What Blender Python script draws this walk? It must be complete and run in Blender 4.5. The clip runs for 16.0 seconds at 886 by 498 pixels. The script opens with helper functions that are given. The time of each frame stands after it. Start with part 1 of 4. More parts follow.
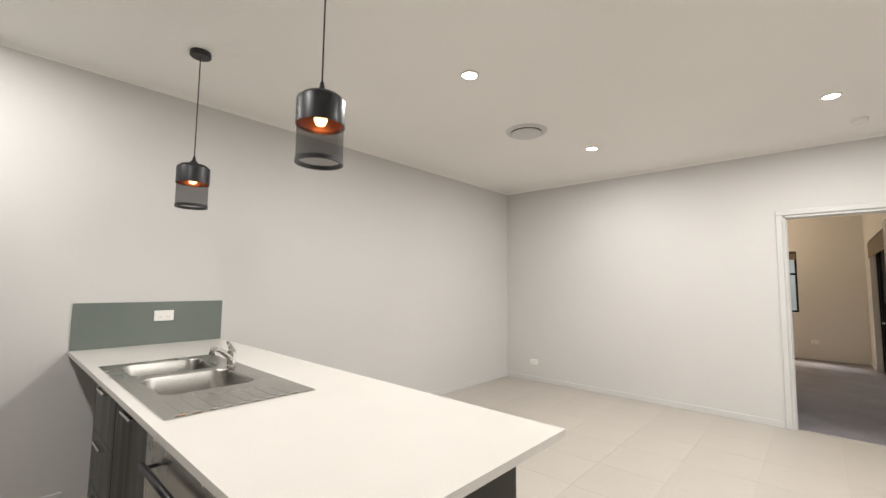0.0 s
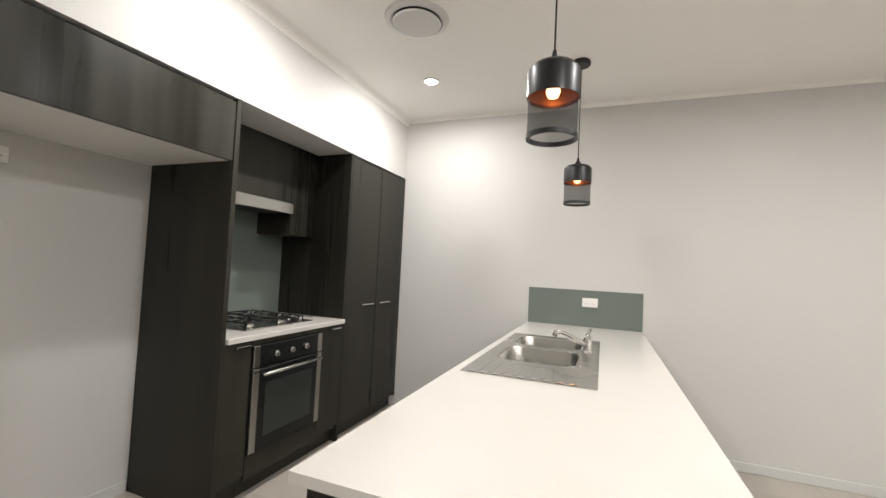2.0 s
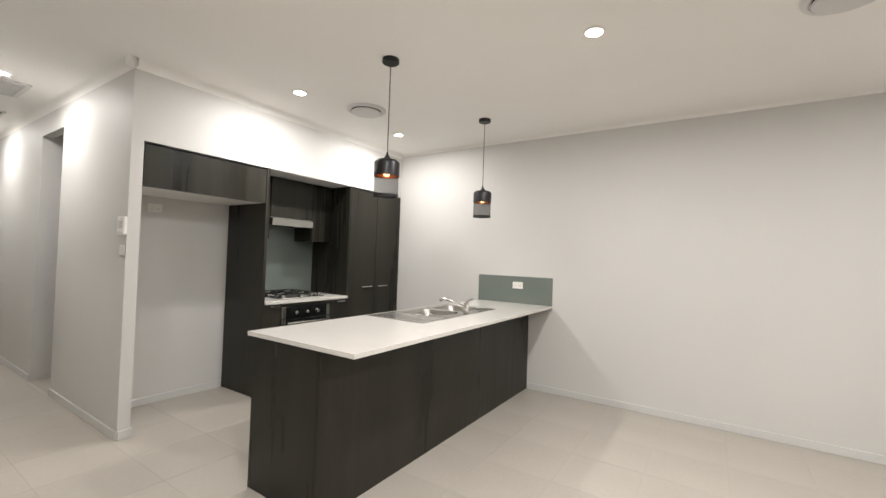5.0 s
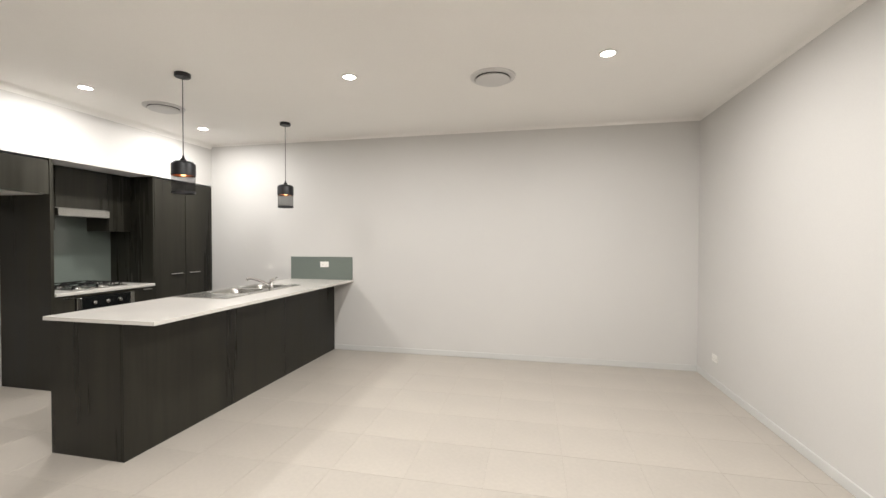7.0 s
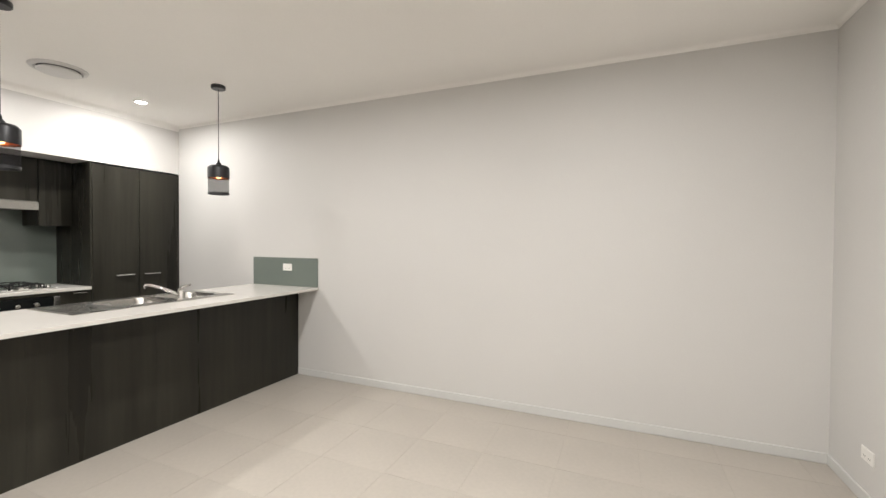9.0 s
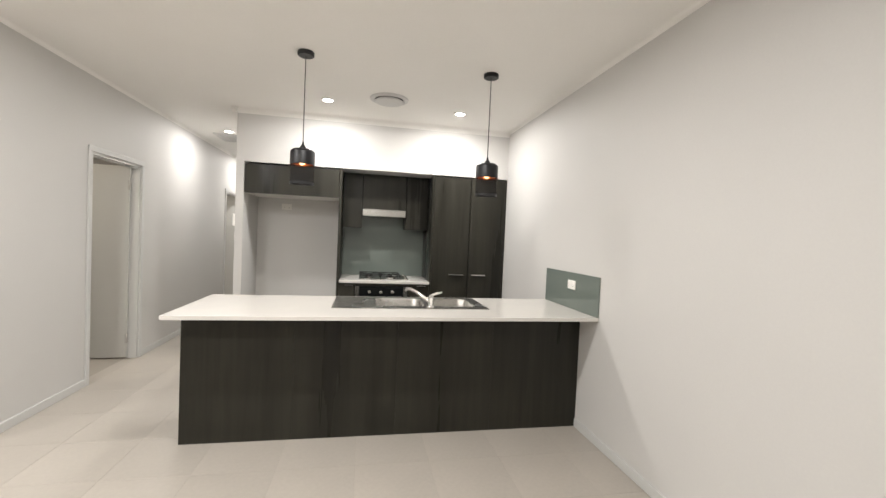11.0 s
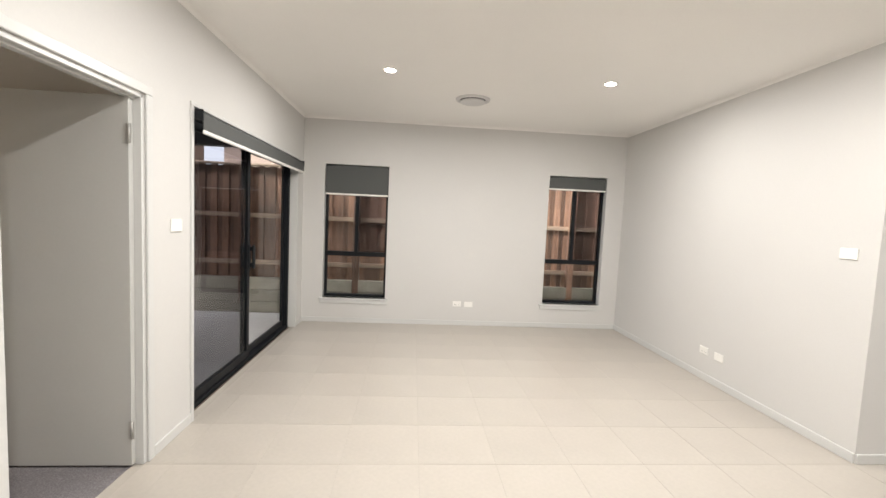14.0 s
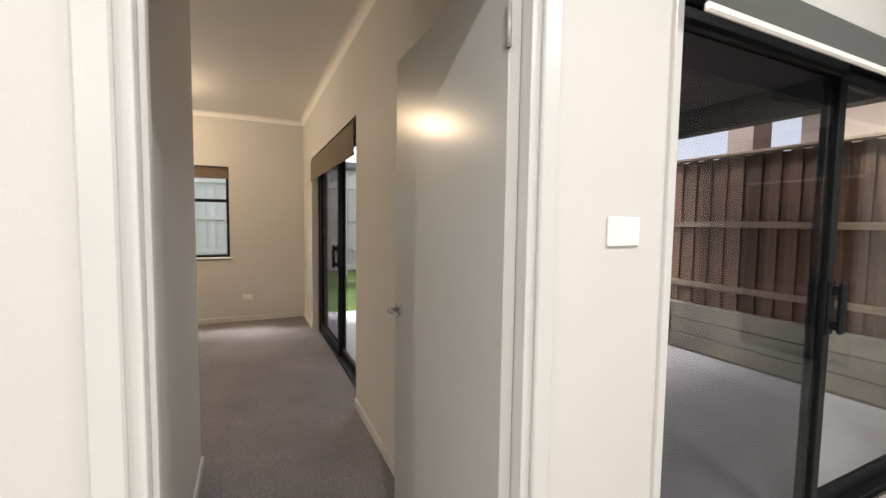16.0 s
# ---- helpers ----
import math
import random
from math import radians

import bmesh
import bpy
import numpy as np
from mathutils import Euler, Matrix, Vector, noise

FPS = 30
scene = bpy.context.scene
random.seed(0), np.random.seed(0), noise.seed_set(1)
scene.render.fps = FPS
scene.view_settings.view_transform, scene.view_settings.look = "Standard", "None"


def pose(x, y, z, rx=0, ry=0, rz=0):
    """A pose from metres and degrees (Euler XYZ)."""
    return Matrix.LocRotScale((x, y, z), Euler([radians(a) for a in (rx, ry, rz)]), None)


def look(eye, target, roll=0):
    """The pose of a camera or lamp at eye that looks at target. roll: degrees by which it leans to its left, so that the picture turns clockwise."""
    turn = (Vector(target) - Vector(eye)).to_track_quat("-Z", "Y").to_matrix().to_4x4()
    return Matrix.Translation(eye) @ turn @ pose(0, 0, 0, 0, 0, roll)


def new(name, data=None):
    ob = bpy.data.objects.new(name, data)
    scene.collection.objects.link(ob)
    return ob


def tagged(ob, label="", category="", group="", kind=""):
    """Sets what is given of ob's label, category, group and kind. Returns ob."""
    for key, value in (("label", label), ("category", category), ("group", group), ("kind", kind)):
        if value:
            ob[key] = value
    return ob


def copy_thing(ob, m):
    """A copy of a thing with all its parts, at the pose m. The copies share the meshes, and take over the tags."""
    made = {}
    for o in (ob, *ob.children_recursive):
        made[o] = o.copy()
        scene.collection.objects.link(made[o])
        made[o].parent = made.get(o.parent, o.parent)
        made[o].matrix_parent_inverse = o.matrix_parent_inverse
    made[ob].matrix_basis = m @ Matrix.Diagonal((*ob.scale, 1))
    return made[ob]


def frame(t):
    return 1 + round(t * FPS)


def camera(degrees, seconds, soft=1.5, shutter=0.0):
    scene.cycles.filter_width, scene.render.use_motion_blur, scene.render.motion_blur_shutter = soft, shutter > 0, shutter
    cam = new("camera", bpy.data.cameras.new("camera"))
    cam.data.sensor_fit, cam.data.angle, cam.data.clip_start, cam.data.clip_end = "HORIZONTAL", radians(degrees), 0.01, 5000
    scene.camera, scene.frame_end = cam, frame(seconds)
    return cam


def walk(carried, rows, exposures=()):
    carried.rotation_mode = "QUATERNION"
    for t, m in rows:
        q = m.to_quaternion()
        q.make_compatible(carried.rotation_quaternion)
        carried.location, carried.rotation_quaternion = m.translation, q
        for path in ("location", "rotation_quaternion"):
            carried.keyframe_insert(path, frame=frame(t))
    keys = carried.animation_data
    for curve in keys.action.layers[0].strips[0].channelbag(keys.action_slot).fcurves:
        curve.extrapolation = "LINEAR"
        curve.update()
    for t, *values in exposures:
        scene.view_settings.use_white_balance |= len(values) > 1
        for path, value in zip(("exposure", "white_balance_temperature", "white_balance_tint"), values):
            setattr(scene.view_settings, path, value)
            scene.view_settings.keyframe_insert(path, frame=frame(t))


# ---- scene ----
cam = camera(94.1, 16.0)
PATH = [
    (0, (-1.241, -3.439, 1.349), (0.235, -2.099, 1.512), 0.7),
    (0.5, (-0.969, -3.421, 1.323), (-0.135, -1.61, 1.482), 1.9),
    (1, (-0.802, -3.422, 1.286), (-0.602, -1.437, 1.424), 2.4),
    (1.5, (-0.584, -3.489, 1.311), (-0.909, -1.519, 1.416), 2.7),
    (2, (-0.291, -3.525, 1.328), (-1.019, -1.665, 1.412), 2.8),
    (2.5, (0.021, -3.546, 1.363), (-0.987, -1.82, 1.426), 2.7),
    (3, (0.301, -3.623, 1.374), (-0.883, -2.013, 1.429), 2.6),
    (5.5, (1.664, -4.445, 1.37), (0.647, -2.724, 1.397), 1.4),
    (6, (1.888, -4.672, 1.395), (1.101, -2.833, 1.394), 1.0),
    (6.5, (2.049, -4.886, 1.377), (1.491, -2.966, 1.36), 0.5),
    (7, (2.24, -4.901, 1.392), (1.817, -2.946, 1.356), 0.1),
    (7.5, (2.455, -4.667, 1.383), (2.093, -2.7, 1.339), -0.1),
    (8, (2.654, -4.254, 1.362), (2.272, -2.291, 1.32), -0.1),
    (10.5, (2.811, -1.976, 1.414), (1.03, -1.068, 1.364), 2.0),
    (11, (2.67, -1.678, 1.438), (0.707, -1.297, 1.377), 2.5),
    (11.5, (2.538, -1.45, 1.462), (0.552, -1.676, 1.38), 2.8),
    (12, (2.442, -1.294, 1.467), (0.633, -2.14, 1.367), 3.1),
    (12.5, (2.444, -1.189, 1.459), (1.003, -2.57, 1.339), 3.2),
    (13, (2.513, -1.147, 1.465), (1.513, -2.874, 1.33), 3.2),
    (13.5, (2.513, -1.278, 1.455), (1.952, -3.192, 1.309), 2.9),
    (14, (2.524, -1.651, 1.46), (2.376, -3.64, 1.313), 2.6),
    (14.5, (2.583, -2.112, 1.42), (2.877, -4.085, 1.282), 2.1),
    (15, (2.707, -2.586, 1.386), (3.559, -4.39, 1.253), 1.8),
    (15.5, (2.869, -3.038, 1.376), (4.279, -4.451, 1.248), 1.3),
    (16, (3.173, -3.39, 1.363), (4.98, -4.237, 1.233), 0.8),
]
walk(cam, [(t, look(eye, target, roll)) for t, eye, target, roll in PATH],
     exposures=[(0, 1.66), (3, 1.68), (8, 1.78), (10.5, 1.80), (12.5, 1.90), (14.5, 1.98), (15.3, 1.93), (16, 1.86)])

# ---- world, sun, large lights ----
H = 2.715          # ceiling height
XE, XD = 3.985, -0.38   # east wall and west wall of the living room
YS, YH, YK = -7.237, -4.012, -3.035   # south wall, hall wall, kitchen partition
XF = -2.09         # fronts of the kitchen units

world = bpy.data.worlds.new("world")
scene.world = world
world.use_nodes = True
wn = world.node_tree.nodes
sky = wn.new("ShaderNodeTexSky")
sky.sky_type = "NISHITA"
sky.sun_disc = False
sky.sun_elevation = radians(55)
sky.sun_rotation = radians(45)
sky.dust_density = 3.0
sky.air_density = 0.35
wn["Background"].inputs["Strength"].default_value = 0.15
cloud = wn.new("ShaderNodeHueSaturation")   # an even white cloud cover
cloud.inputs["Saturation"].default_value, cloud.inputs["Value"].default_value = 0.22, 1.7
world.node_tree.links.new(sky.outputs[0], cloud.inputs["Color"])
world.node_tree.links.new(cloud.outputs[0], wn["Background"].inputs["Color"])
sun_data = bpy.data.lights.new("sun", "SUN")
sun_data.energy, sun_data.angle, sun_data.color = 1.25, radians(14), (1, 0.96, 0.9)
new("sun", sun_data).matrix_world = look((6, 6, 12), (0, 0, 0))

DOWNLIGHTS = [(-1.52, -2.065), (-1.54, -0.745), (0.80, -1.805), (2.75, -1.817), (0.83, -3.53), (2.72, -3.57),
              (0.84, -5.275), (2.774, -5.32), (-3.32, -3.49), (-5.4, -3.49)]
BEDROOM_LIGHTS = [(8.0, -2.3), (7.6, -0.6)]
# unseen downlights, added to light the open door leaves along the hall
ADDED_LIGHTS = [(-1.15, -5.0), (-4.5, -5.0)]


def disc_lamp(x, y, watts, color):
    """The round diffuser of a downlight, shining evenly downwards."""
    data = bpy.data.lights.new("downlight_lamp", "AREA")
    data.shape, data.size = "DISK", 0.088
    data.energy, data.color = watts, color
    new("downlight_lamp", data).matrix_world = pose(x, y, H - 0.012)


for x, y in DOWNLIGHTS:
    disc_lamp(x, y, 4.8 if x < -2 else 6.2 if x < 0 else 8.5, (1.0, 0.974, 0.943))
for x, y in BEDROOM_LIGHTS:
    bed_lamp = bpy.data.lights.new("oyster_lamp", "POINT")
    bed_lamp.energy, bed_lamp.color, bed_lamp.shadow_soft_size = 12.5, (1.0, 0.76, 0.52), 0.05
    new("oyster_lamp", bed_lamp).matrix_world = pose(x, y, H - 0.14)
for x, y in ADDED_LIGHTS:
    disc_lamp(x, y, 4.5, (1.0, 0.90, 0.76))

# ---- materials ----


def material(name, color, rough=0.5, metal=0.0, grain=(30, 0.04), stain=(2.0, 0.05), bump=0.0, bump_scale=200, stretch=(1, 1, 1), spec=0.5, rand=0.0, detail=5):
    """A surface with grain and stains at two scales, fine relief and an uneven gloss."""
    m = bpy.data.materials.new(name)
    m.use_nodes = True
    nt = m.node_tree
    n, l = nt.nodes, nt.links
    b = n["Principled BSDF"]
    b.inputs["Roughness"].default_value = rough
    b.inputs["Metallic"].default_value = metal
    b.inputs["Specular IOR Level"].default_value = spec
    co = n.new("ShaderNodeTexCoord")
    mp = n.new("ShaderNodeMapping")
    mp.inputs["Scale"].default_value = stretch
    l.new(co.outputs["Object"], mp.inputs["Vector"])
    value = None
    for scale, amount in (grain, stain):
        t = n.new("ShaderNodeTexNoise")
        t.inputs["Scale"].default_value = scale
        t.inputs["Detail"].default_value = detail
        l.new(mp.outputs[0], t.inputs["Vector"])
        r = n.new("ShaderNodeMapRange")
        r.inputs["From Min"].default_value, r.inputs["From Max"].default_value = 0.3, 0.7
        r.inputs["To Min"].default_value, r.inputs["To Max"].default_value = 1 - amount, 1 + amount
        l.new(t.outputs[0], r.inputs["Value"])
        if value is None:
            value = r.outputs[0]
        else:
            mul = n.new("ShaderNodeMath")
            mul.operation = "MULTIPLY"
            l.new(value, mul.inputs[0])
            l.new(r.outputs[0], mul.inputs[1])
            value = mul.outputs[0]
    if rand:
        info = n.new("ShaderNodeObjectInfo")
        r = n.new("ShaderNodeMapRange")
        r.inputs["To Min"].default_value, r.inputs["To Max"].default_value = 1 - rand, 1 + rand
        l.new(info.outputs["Random"], r.inputs["Value"])
        mul = n.new("ShaderNodeMath")
        mul.operation = "MULTIPLY"
        l.new(value, mul.inputs[0])
        l.new(r.outputs[0], mul.inputs[1])
        value = mul.outputs[0]
    vm = n.new("ShaderNodeVectorMath")
    vm.operation = "SCALE"
    vm.inputs[0].default_value = color
    l.new(value, vm.inputs["Scale"])
    l.new(vm.outputs[0], b.inputs["Base Color"])
    rm = n.new("ShaderNodeMath")
    rm.operation = "MULTIPLY"
    rm.inputs[1].default_value = rough
    l.new(value, rm.inputs[0])
    l.new(rm.outputs[0], b.inputs["Roughness"])
    if bump:
        t = n.new("ShaderNodeTexNoise")
        t.inputs["Scale"].default_value = bump_scale
        t.inputs["Detail"].default_value = 3
        l.new(mp.outputs[0], t.inputs["Vector"])
        bp = n.new("ShaderNodeBump")
        bp.inputs["Strength"].default_value = bump
        bp.inputs["Distance"].default_value = 0.002
        l.new(t.outputs[0], bp.inputs["Height"])
        l.new(bp.outputs[0], b.inputs["Normal"])
    return m


def glass(name, tint, see):
    """A thin pane: mostly clear, with a mirror's gloss at grazing angles."""
    m = bpy.data.materials.new(name)
    m.use_nodes = True
    n, l = m.node_tree.nodes, m.node_tree.links
    n.remove(n["Principled BSDF"])
    tr, gl, mix = n.new("ShaderNodeBsdfTransparent"), n.new("ShaderNodeBsdfGlossy"), n.new("ShaderNodeMixShader")
    lw, pw, sc = n.new("ShaderNodeLayerWeight"), n.new("ShaderNodeMath"), n.new("ShaderNodeMath")
    tr.inputs[0].default_value = (*tint, 1)
    gl.inputs["Roughness"].default_value = 0.02
    pw.operation, sc.operation = "POWER", "MULTIPLY_ADD"
    pw.inputs[1].default_value = 5.0
    sc.inputs[1].default_value, sc.inputs[2].default_value = 0.32, see
    l.new(lw.outputs["Facing"], pw.inputs[0])
    l.new(pw.outputs[0], sc.inputs[0])
    l.new(sc.outputs[0], mix.inputs[0])
    l.new(tr.outputs[0], mix.inputs[1])
    l.new(gl.outputs[0], mix.inputs[2])
    l.new(mix.outputs[0], n["Material Output"].inputs["Surface"])
    return m


def mesh_screen(name, color, cover):
    """Fine wire mesh, seen as a partly open sheet."""
    m = bpy.data.materials.new(name)
    m.use_nodes = True
    n, l = m.node_tree.nodes, m.node_tree.links
    b = n["Principled BSDF"]
    b.inputs["Base Color"].default_value = (*color, 1)
    b.inputs["Roughness"].default_value = 0.6
    b.inputs["Specular IOR Level"].default_value = 0.1
    tr, mix = n.new("ShaderNodeBsdfTransparent"), n.new("ShaderNodeMixShader")
    mix.inputs[0].default_value = cover
    l.new(tr.outputs[0], mix.inputs[1])
    l.new(b.outputs[0], mix.inputs[2])
    l.new(mix.outputs[0], n["Material Output"].inputs["Surface"])
    return m


def sheer(name, tint):
    """A weave too fine to see singly, which only dims what is behind it."""
    m = bpy.data.materials.new(name)
    m.use_nodes = True
    n, l = m.node_tree.nodes, m.node_tree.links
    n.remove(n["Principled BSDF"])
    tr = n.new("ShaderNodeBsdfTransparent")
    tr.inputs[0].default_value = (*tint, 1)
    l.new(tr.outputs[0], n["Material Output"].inputs["Surface"])
    return m


def glow(name, color, strength):
    m = bpy.data.materials.new(name)
    m.use_nodes = True
    b = m.node_tree.nodes["Principled BSDF"]
    b.inputs["Base Color"].default_value = (*color, 1)
    b.inputs["Emission Color"].default_value = (*color, 1)
    b.inputs["Emission Strength"].default_value = strength
    return m


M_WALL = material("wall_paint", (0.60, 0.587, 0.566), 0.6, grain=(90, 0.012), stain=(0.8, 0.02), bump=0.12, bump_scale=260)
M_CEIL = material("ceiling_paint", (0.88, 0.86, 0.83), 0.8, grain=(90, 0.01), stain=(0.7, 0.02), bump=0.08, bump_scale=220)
M_TRIM = material("white_gloss_paint", (0.59, 0.587, 0.57), 0.29, grain=(60, 0.01), stain=(1.5, 0.02))
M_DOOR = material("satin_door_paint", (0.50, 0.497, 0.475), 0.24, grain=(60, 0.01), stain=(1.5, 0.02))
M_TILE = material("porcelain_tile", (0.43, 0.394, 0.348), 0.36, grain=(40, 0.03), stain=(1.3, 0.05), bump=0.05, bump_scale=120, rand=0.016)
M_GROUT = material("grout", (0.42, 0.385, 0.34), 0.9, grain=(200, 0.08), bump=0.3)
M_WOOD = material("dark_wood_laminate", (0.0240, 0.0224, 0.0168), 0.40, grain=(6, 0.16), stain=(0.8, 0.45), bump=0.06, bump_scale=30, stretch=(5, 5, 0.3), spec=0.26, detail=2)
M_STONE = material("white_stone_top", (0.64, 0.615, 0.575), 0.2, grain=(240, 0.035), stain=(4, 0.015))
M_STEEL = material("brushed_steel", (0.46, 0.45, 0.425), 0.27, 1.0, grain=(60, 0.0), stain=(3, 0.03))
M_SATIN = material("satin_steel", (0.42, 0.41, 0.39), 0.5, 0.4, grain=(60, 0.03))
M_CHROME = material("chrome", (0.72, 0.71, 0.70), 0.1, 1.0, grain=(60, 0.02))
M_BLACK = material("black_metal", (0.018, 0.018, 0.02), 0.38, 0.3, grain=(60, 0.1), stain=(8, 0.1))
M_BLKGLASS = material("black_oven_glass", (0.009, 0.010, 0.010), 0.08, grain=(60, 0.05), spec=0.3)
M_IRON = material("cast_iron", (0.012, 0.012, 0.012), 0.65, grain=(120, 0.2), bump=0.3, spec=0.2)
M_SPLASH = material("grey_green_glass", (0.155, 0.18, 0.16), 0.09, grain=(30, 0.01), stain=(2, 0.02))
M_PLASTIC = material("white_plastic", (0.82, 0.80, 0.76), 0.3, grain=(60, 0.01))
M_VENT = material("vent_plastic", (0.62, 0.61, 0.60), 0.45, grain=(60, 0.01))
M_BLIND = material("grey_blind_fabric", (0.085, 0.088, 0.085), 0.85, grain=(400, 0.15), stain=(3, 0.05), bump=0.3, bump_scale=500)
M_BLIND_WARM = material("brown_blind_fabric", (0.16, 0.125, 0.09), 0.85, grain=(400, 0.15), bump=0.3, bump_scale=500)
M_FRAME = material("black_aluminium", (0.009, 0.010, 0.012), 0.45, 0.0, grain=(80, 0.08), spec=0.2)
M_GLASS = glass("window_glass", (0.96, 0.97, 0.965), 0.012)
M_SCREEN = sheer("insect_screen", (0.34, 0.335, 0.365))
M_SHADE_MESH = mesh_screen("shade_mesh", (0.015, 0.015, 0.017), 0.46)
M_COPPER = material("copper_lining", (0.50, 0.20, 0.09), 0.35, 0.8, grain=(60, 0.05))
M_LAMP = glow("lamp_face", (1.0, 0.95, 0.88), 12)
M_BULB = glow("warm_bulb", (1.0, 0.52, 0.22), 2.6)
M_CARPET = material("grey_carpet", (0.20, 0.188, 0.195), 0.95, grain=(160, 0.35), stain=(2.5, 0.12), bump=1.0, bump_scale=150, spec=0.1)
M_CONC = material("patio_concrete", (0.43, 0.42, 0.415), 0.8, grain=(120, 0.08), stain=(1.6, 0.1), bump=0.3, bump_scale=150)
M_SLEEPER = material("concrete_sleeper", (0.30, 0.28, 0.23), 0.85, grain=(60, 0.15), stain=(4, 0.2), bump=0.6, bump_scale=60, rand=0.1)
M_PALING = material("hardwood_paling", (0.245, 0.145, 0.10), 0.8, grain=(14, 0.28), stain=(3, 0.25), bump=0.6, bump_scale=40, stretch=(6, 6, 0.6), rand=0.5)
M_RAIL = material("fence_rail_timber", (0.36, 0.27, 0.20), 0.8, grain=(14, 0.2), stain=(3, 0.2), bump=0.5, bump_scale=40, stretch=(0.5, 6, 6), rand=0.12)
M_PALE = material("pale_fence_sheet", (0.52, 0.52, 0.53), 0.7, grain=(40, 0.05), stain=(2, 0.06), rand=0.05)
M_GRASS = material("lawn", (0.06, 0.10, 0.03), 0.95, grain=(40, 0.45), stain=(1.2, 0.25), bump=1.0, bump_scale=80, spec=0.1)
M_SOIL = material("bare_soil", (0.10, 0.075, 0.055), 0.95, grain=(35, 0.35), stain=(3, 0.2), bump=1.0, bump_scale=50, spec=0.1)
M_SOFFIT = material("dark_soffit", (0.10, 0.095, 0.10), 0.7, grain=(50, 0.05))
M_RENDER = material("tan_render", (0.46, 0.34, 0.28), 0.85, grain=(80, 0.06), stain=(1, 0.08), bump=0.4)
M_ROOF = material("roof_metal", (0.16, 0.16, 0.17), 0.5, 0.3, grain=(40, 0.06))
# near-black board; its colour also carries the shade inside recesses, throats and slots
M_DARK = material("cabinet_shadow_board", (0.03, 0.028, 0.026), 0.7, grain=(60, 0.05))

# ---- building helpers ----


def add_box(bm, x0, y0, z0, x1, y1, z1):
    xs, ys, zs = sorted((x0, x1)), sorted((y0, y1)), sorted((z0, z1))
    v = [bm.verts.new((x, y, z)) for x in xs for y in ys for z in zs]
    for f in ((0, 1, 3, 2), (4, 6, 7, 5), (0, 4, 5, 1), (2, 3, 7, 6), (0, 2, 6, 4), (1, 5, 7, 3)):
        bm.faces.new([v[i] for i in f])
    return bm


def bx(x0, y0, z0, x1, y1, z1, bevel=0.0, seg=1):
    bm = add_box(bmesh.new(), x0, y0, z0, x1, y1, z1)
    if bevel:
        bmesh.ops.bevel(bm, geom=bm.edges[:], offset=bevel, segments=seg, affect="EDGES", profile=0.5)
    return bm


def lathe(profile, seg=32, at=(0, 0, 0)):
    """Turns (radius, height) rows round the upright axis."""
    bm = bmesh.new()
    rings = []
    for r, z in profile:
        rings.append([bm.verts.new((at[0] + max(r, 1e-4) * math.cos(2 * math.pi * i / seg), at[1] + max(r, 1e-4) * math.sin(2 * math.pi * i / seg), at[2] + z)) for i in range(seg)])
    for a, b in zip(rings, rings[1:]):
        for i in range(seg):
            bm.faces.new((a[i], a[(i + 1) % seg], b[(i + 1) % seg], b[i]))
    bmesh.ops.remove_doubles(bm, verts=bm.verts[:], dist=5e-4)
    bmesh.ops.recalc_face_normals(bm, faces=bm.faces[:])
    return bm


def tube(points, radius, seg=10):
    """A round bar through the points."""
    bm = bmesh.new()
    pts = [Vector(p) for p in points]
    rings = []
    for i, p in enumerate(pts):
        d = (pts[min(i + 1, len(pts) - 1)] - pts[max(i - 1, 0)]).normalized()
        q = d.to_track_quat("Z", "Y")
        r = radius[i] if isinstance(radius, (list, tuple)) else radius
        rings.append([bm.verts.new(p + q @ Vector((r * math.cos(2 * math.pi * k / seg), r * math.sin(2 * math.pi * k / seg), 0))) for k in range(seg)])
    for a, b in zip(rings, rings[1:]):
        for k in range(seg):
            bm.faces.new((a[k], a[(k + 1) % seg], b[(k + 1) % seg], b[k]))
    bm.faces.new(rings[0][::-1])
    bm.faces.new(rings[-1])
    return bm


def sheet(x0, y0, z0, x1, y1, z1):
    """One woven sheet, as thin as its wire, in the plane of its two longer spans."""
    bm = bmesh.new()
    ym, xm = (y0 + y1) / 2, (x0 + x1) / 2
    rows = ((x0, ym, z0), (x1, ym, z0), (x1, ym, z1), (x0, ym, z1)) if abs(x1 - x0) > abs(y1 - y0) else ((xm, y0, z0), (xm, y1, z0), (xm, y1, z1), (xm, y0, z1))
    bm.faces.new([bm.verts.new(p) for p in rows])
    return bm


def mesh_of(name, bm, mat, smooth=False):
    me = bpy.data.meshes.new(name)
    if smooth:
        for f in bm.faces:
            f.smooth = True
        for e in bm.edges:
            if len(e.link_faces) == 2 and e.calc_face_angle(0) > 0.6:
                e.smooth = False
    bm.to_mesh(me)
    bm.free()
    me.materials.append(mat)
    return me


def part(name, bm, mat, parent, label="", smooth=False):
    """One mesh object under a thing or under a part, in the world's coordinates of an unmoved parent."""
    ob = new(name, mesh_of(name, bm, mat, smooth))
    if parent:
        ob.parent = parent
        off = parent.location.copy()
        if parent.parent:
            off += parent.parent.location
        ob.location = -off
    return tagged(ob, label) if label else ob


def structure(name, bm, mat, label, category, smooth=False):
    return tagged(new(name, mesh_of(name, bm, mat, smooth)), label, category, kind="structure")


def thing(name, at, label, category, group=""):
    ob = new(name)
    ob.location = at
    ob.empty_display_size = 0.1
    return tagged(ob, label, category, group)


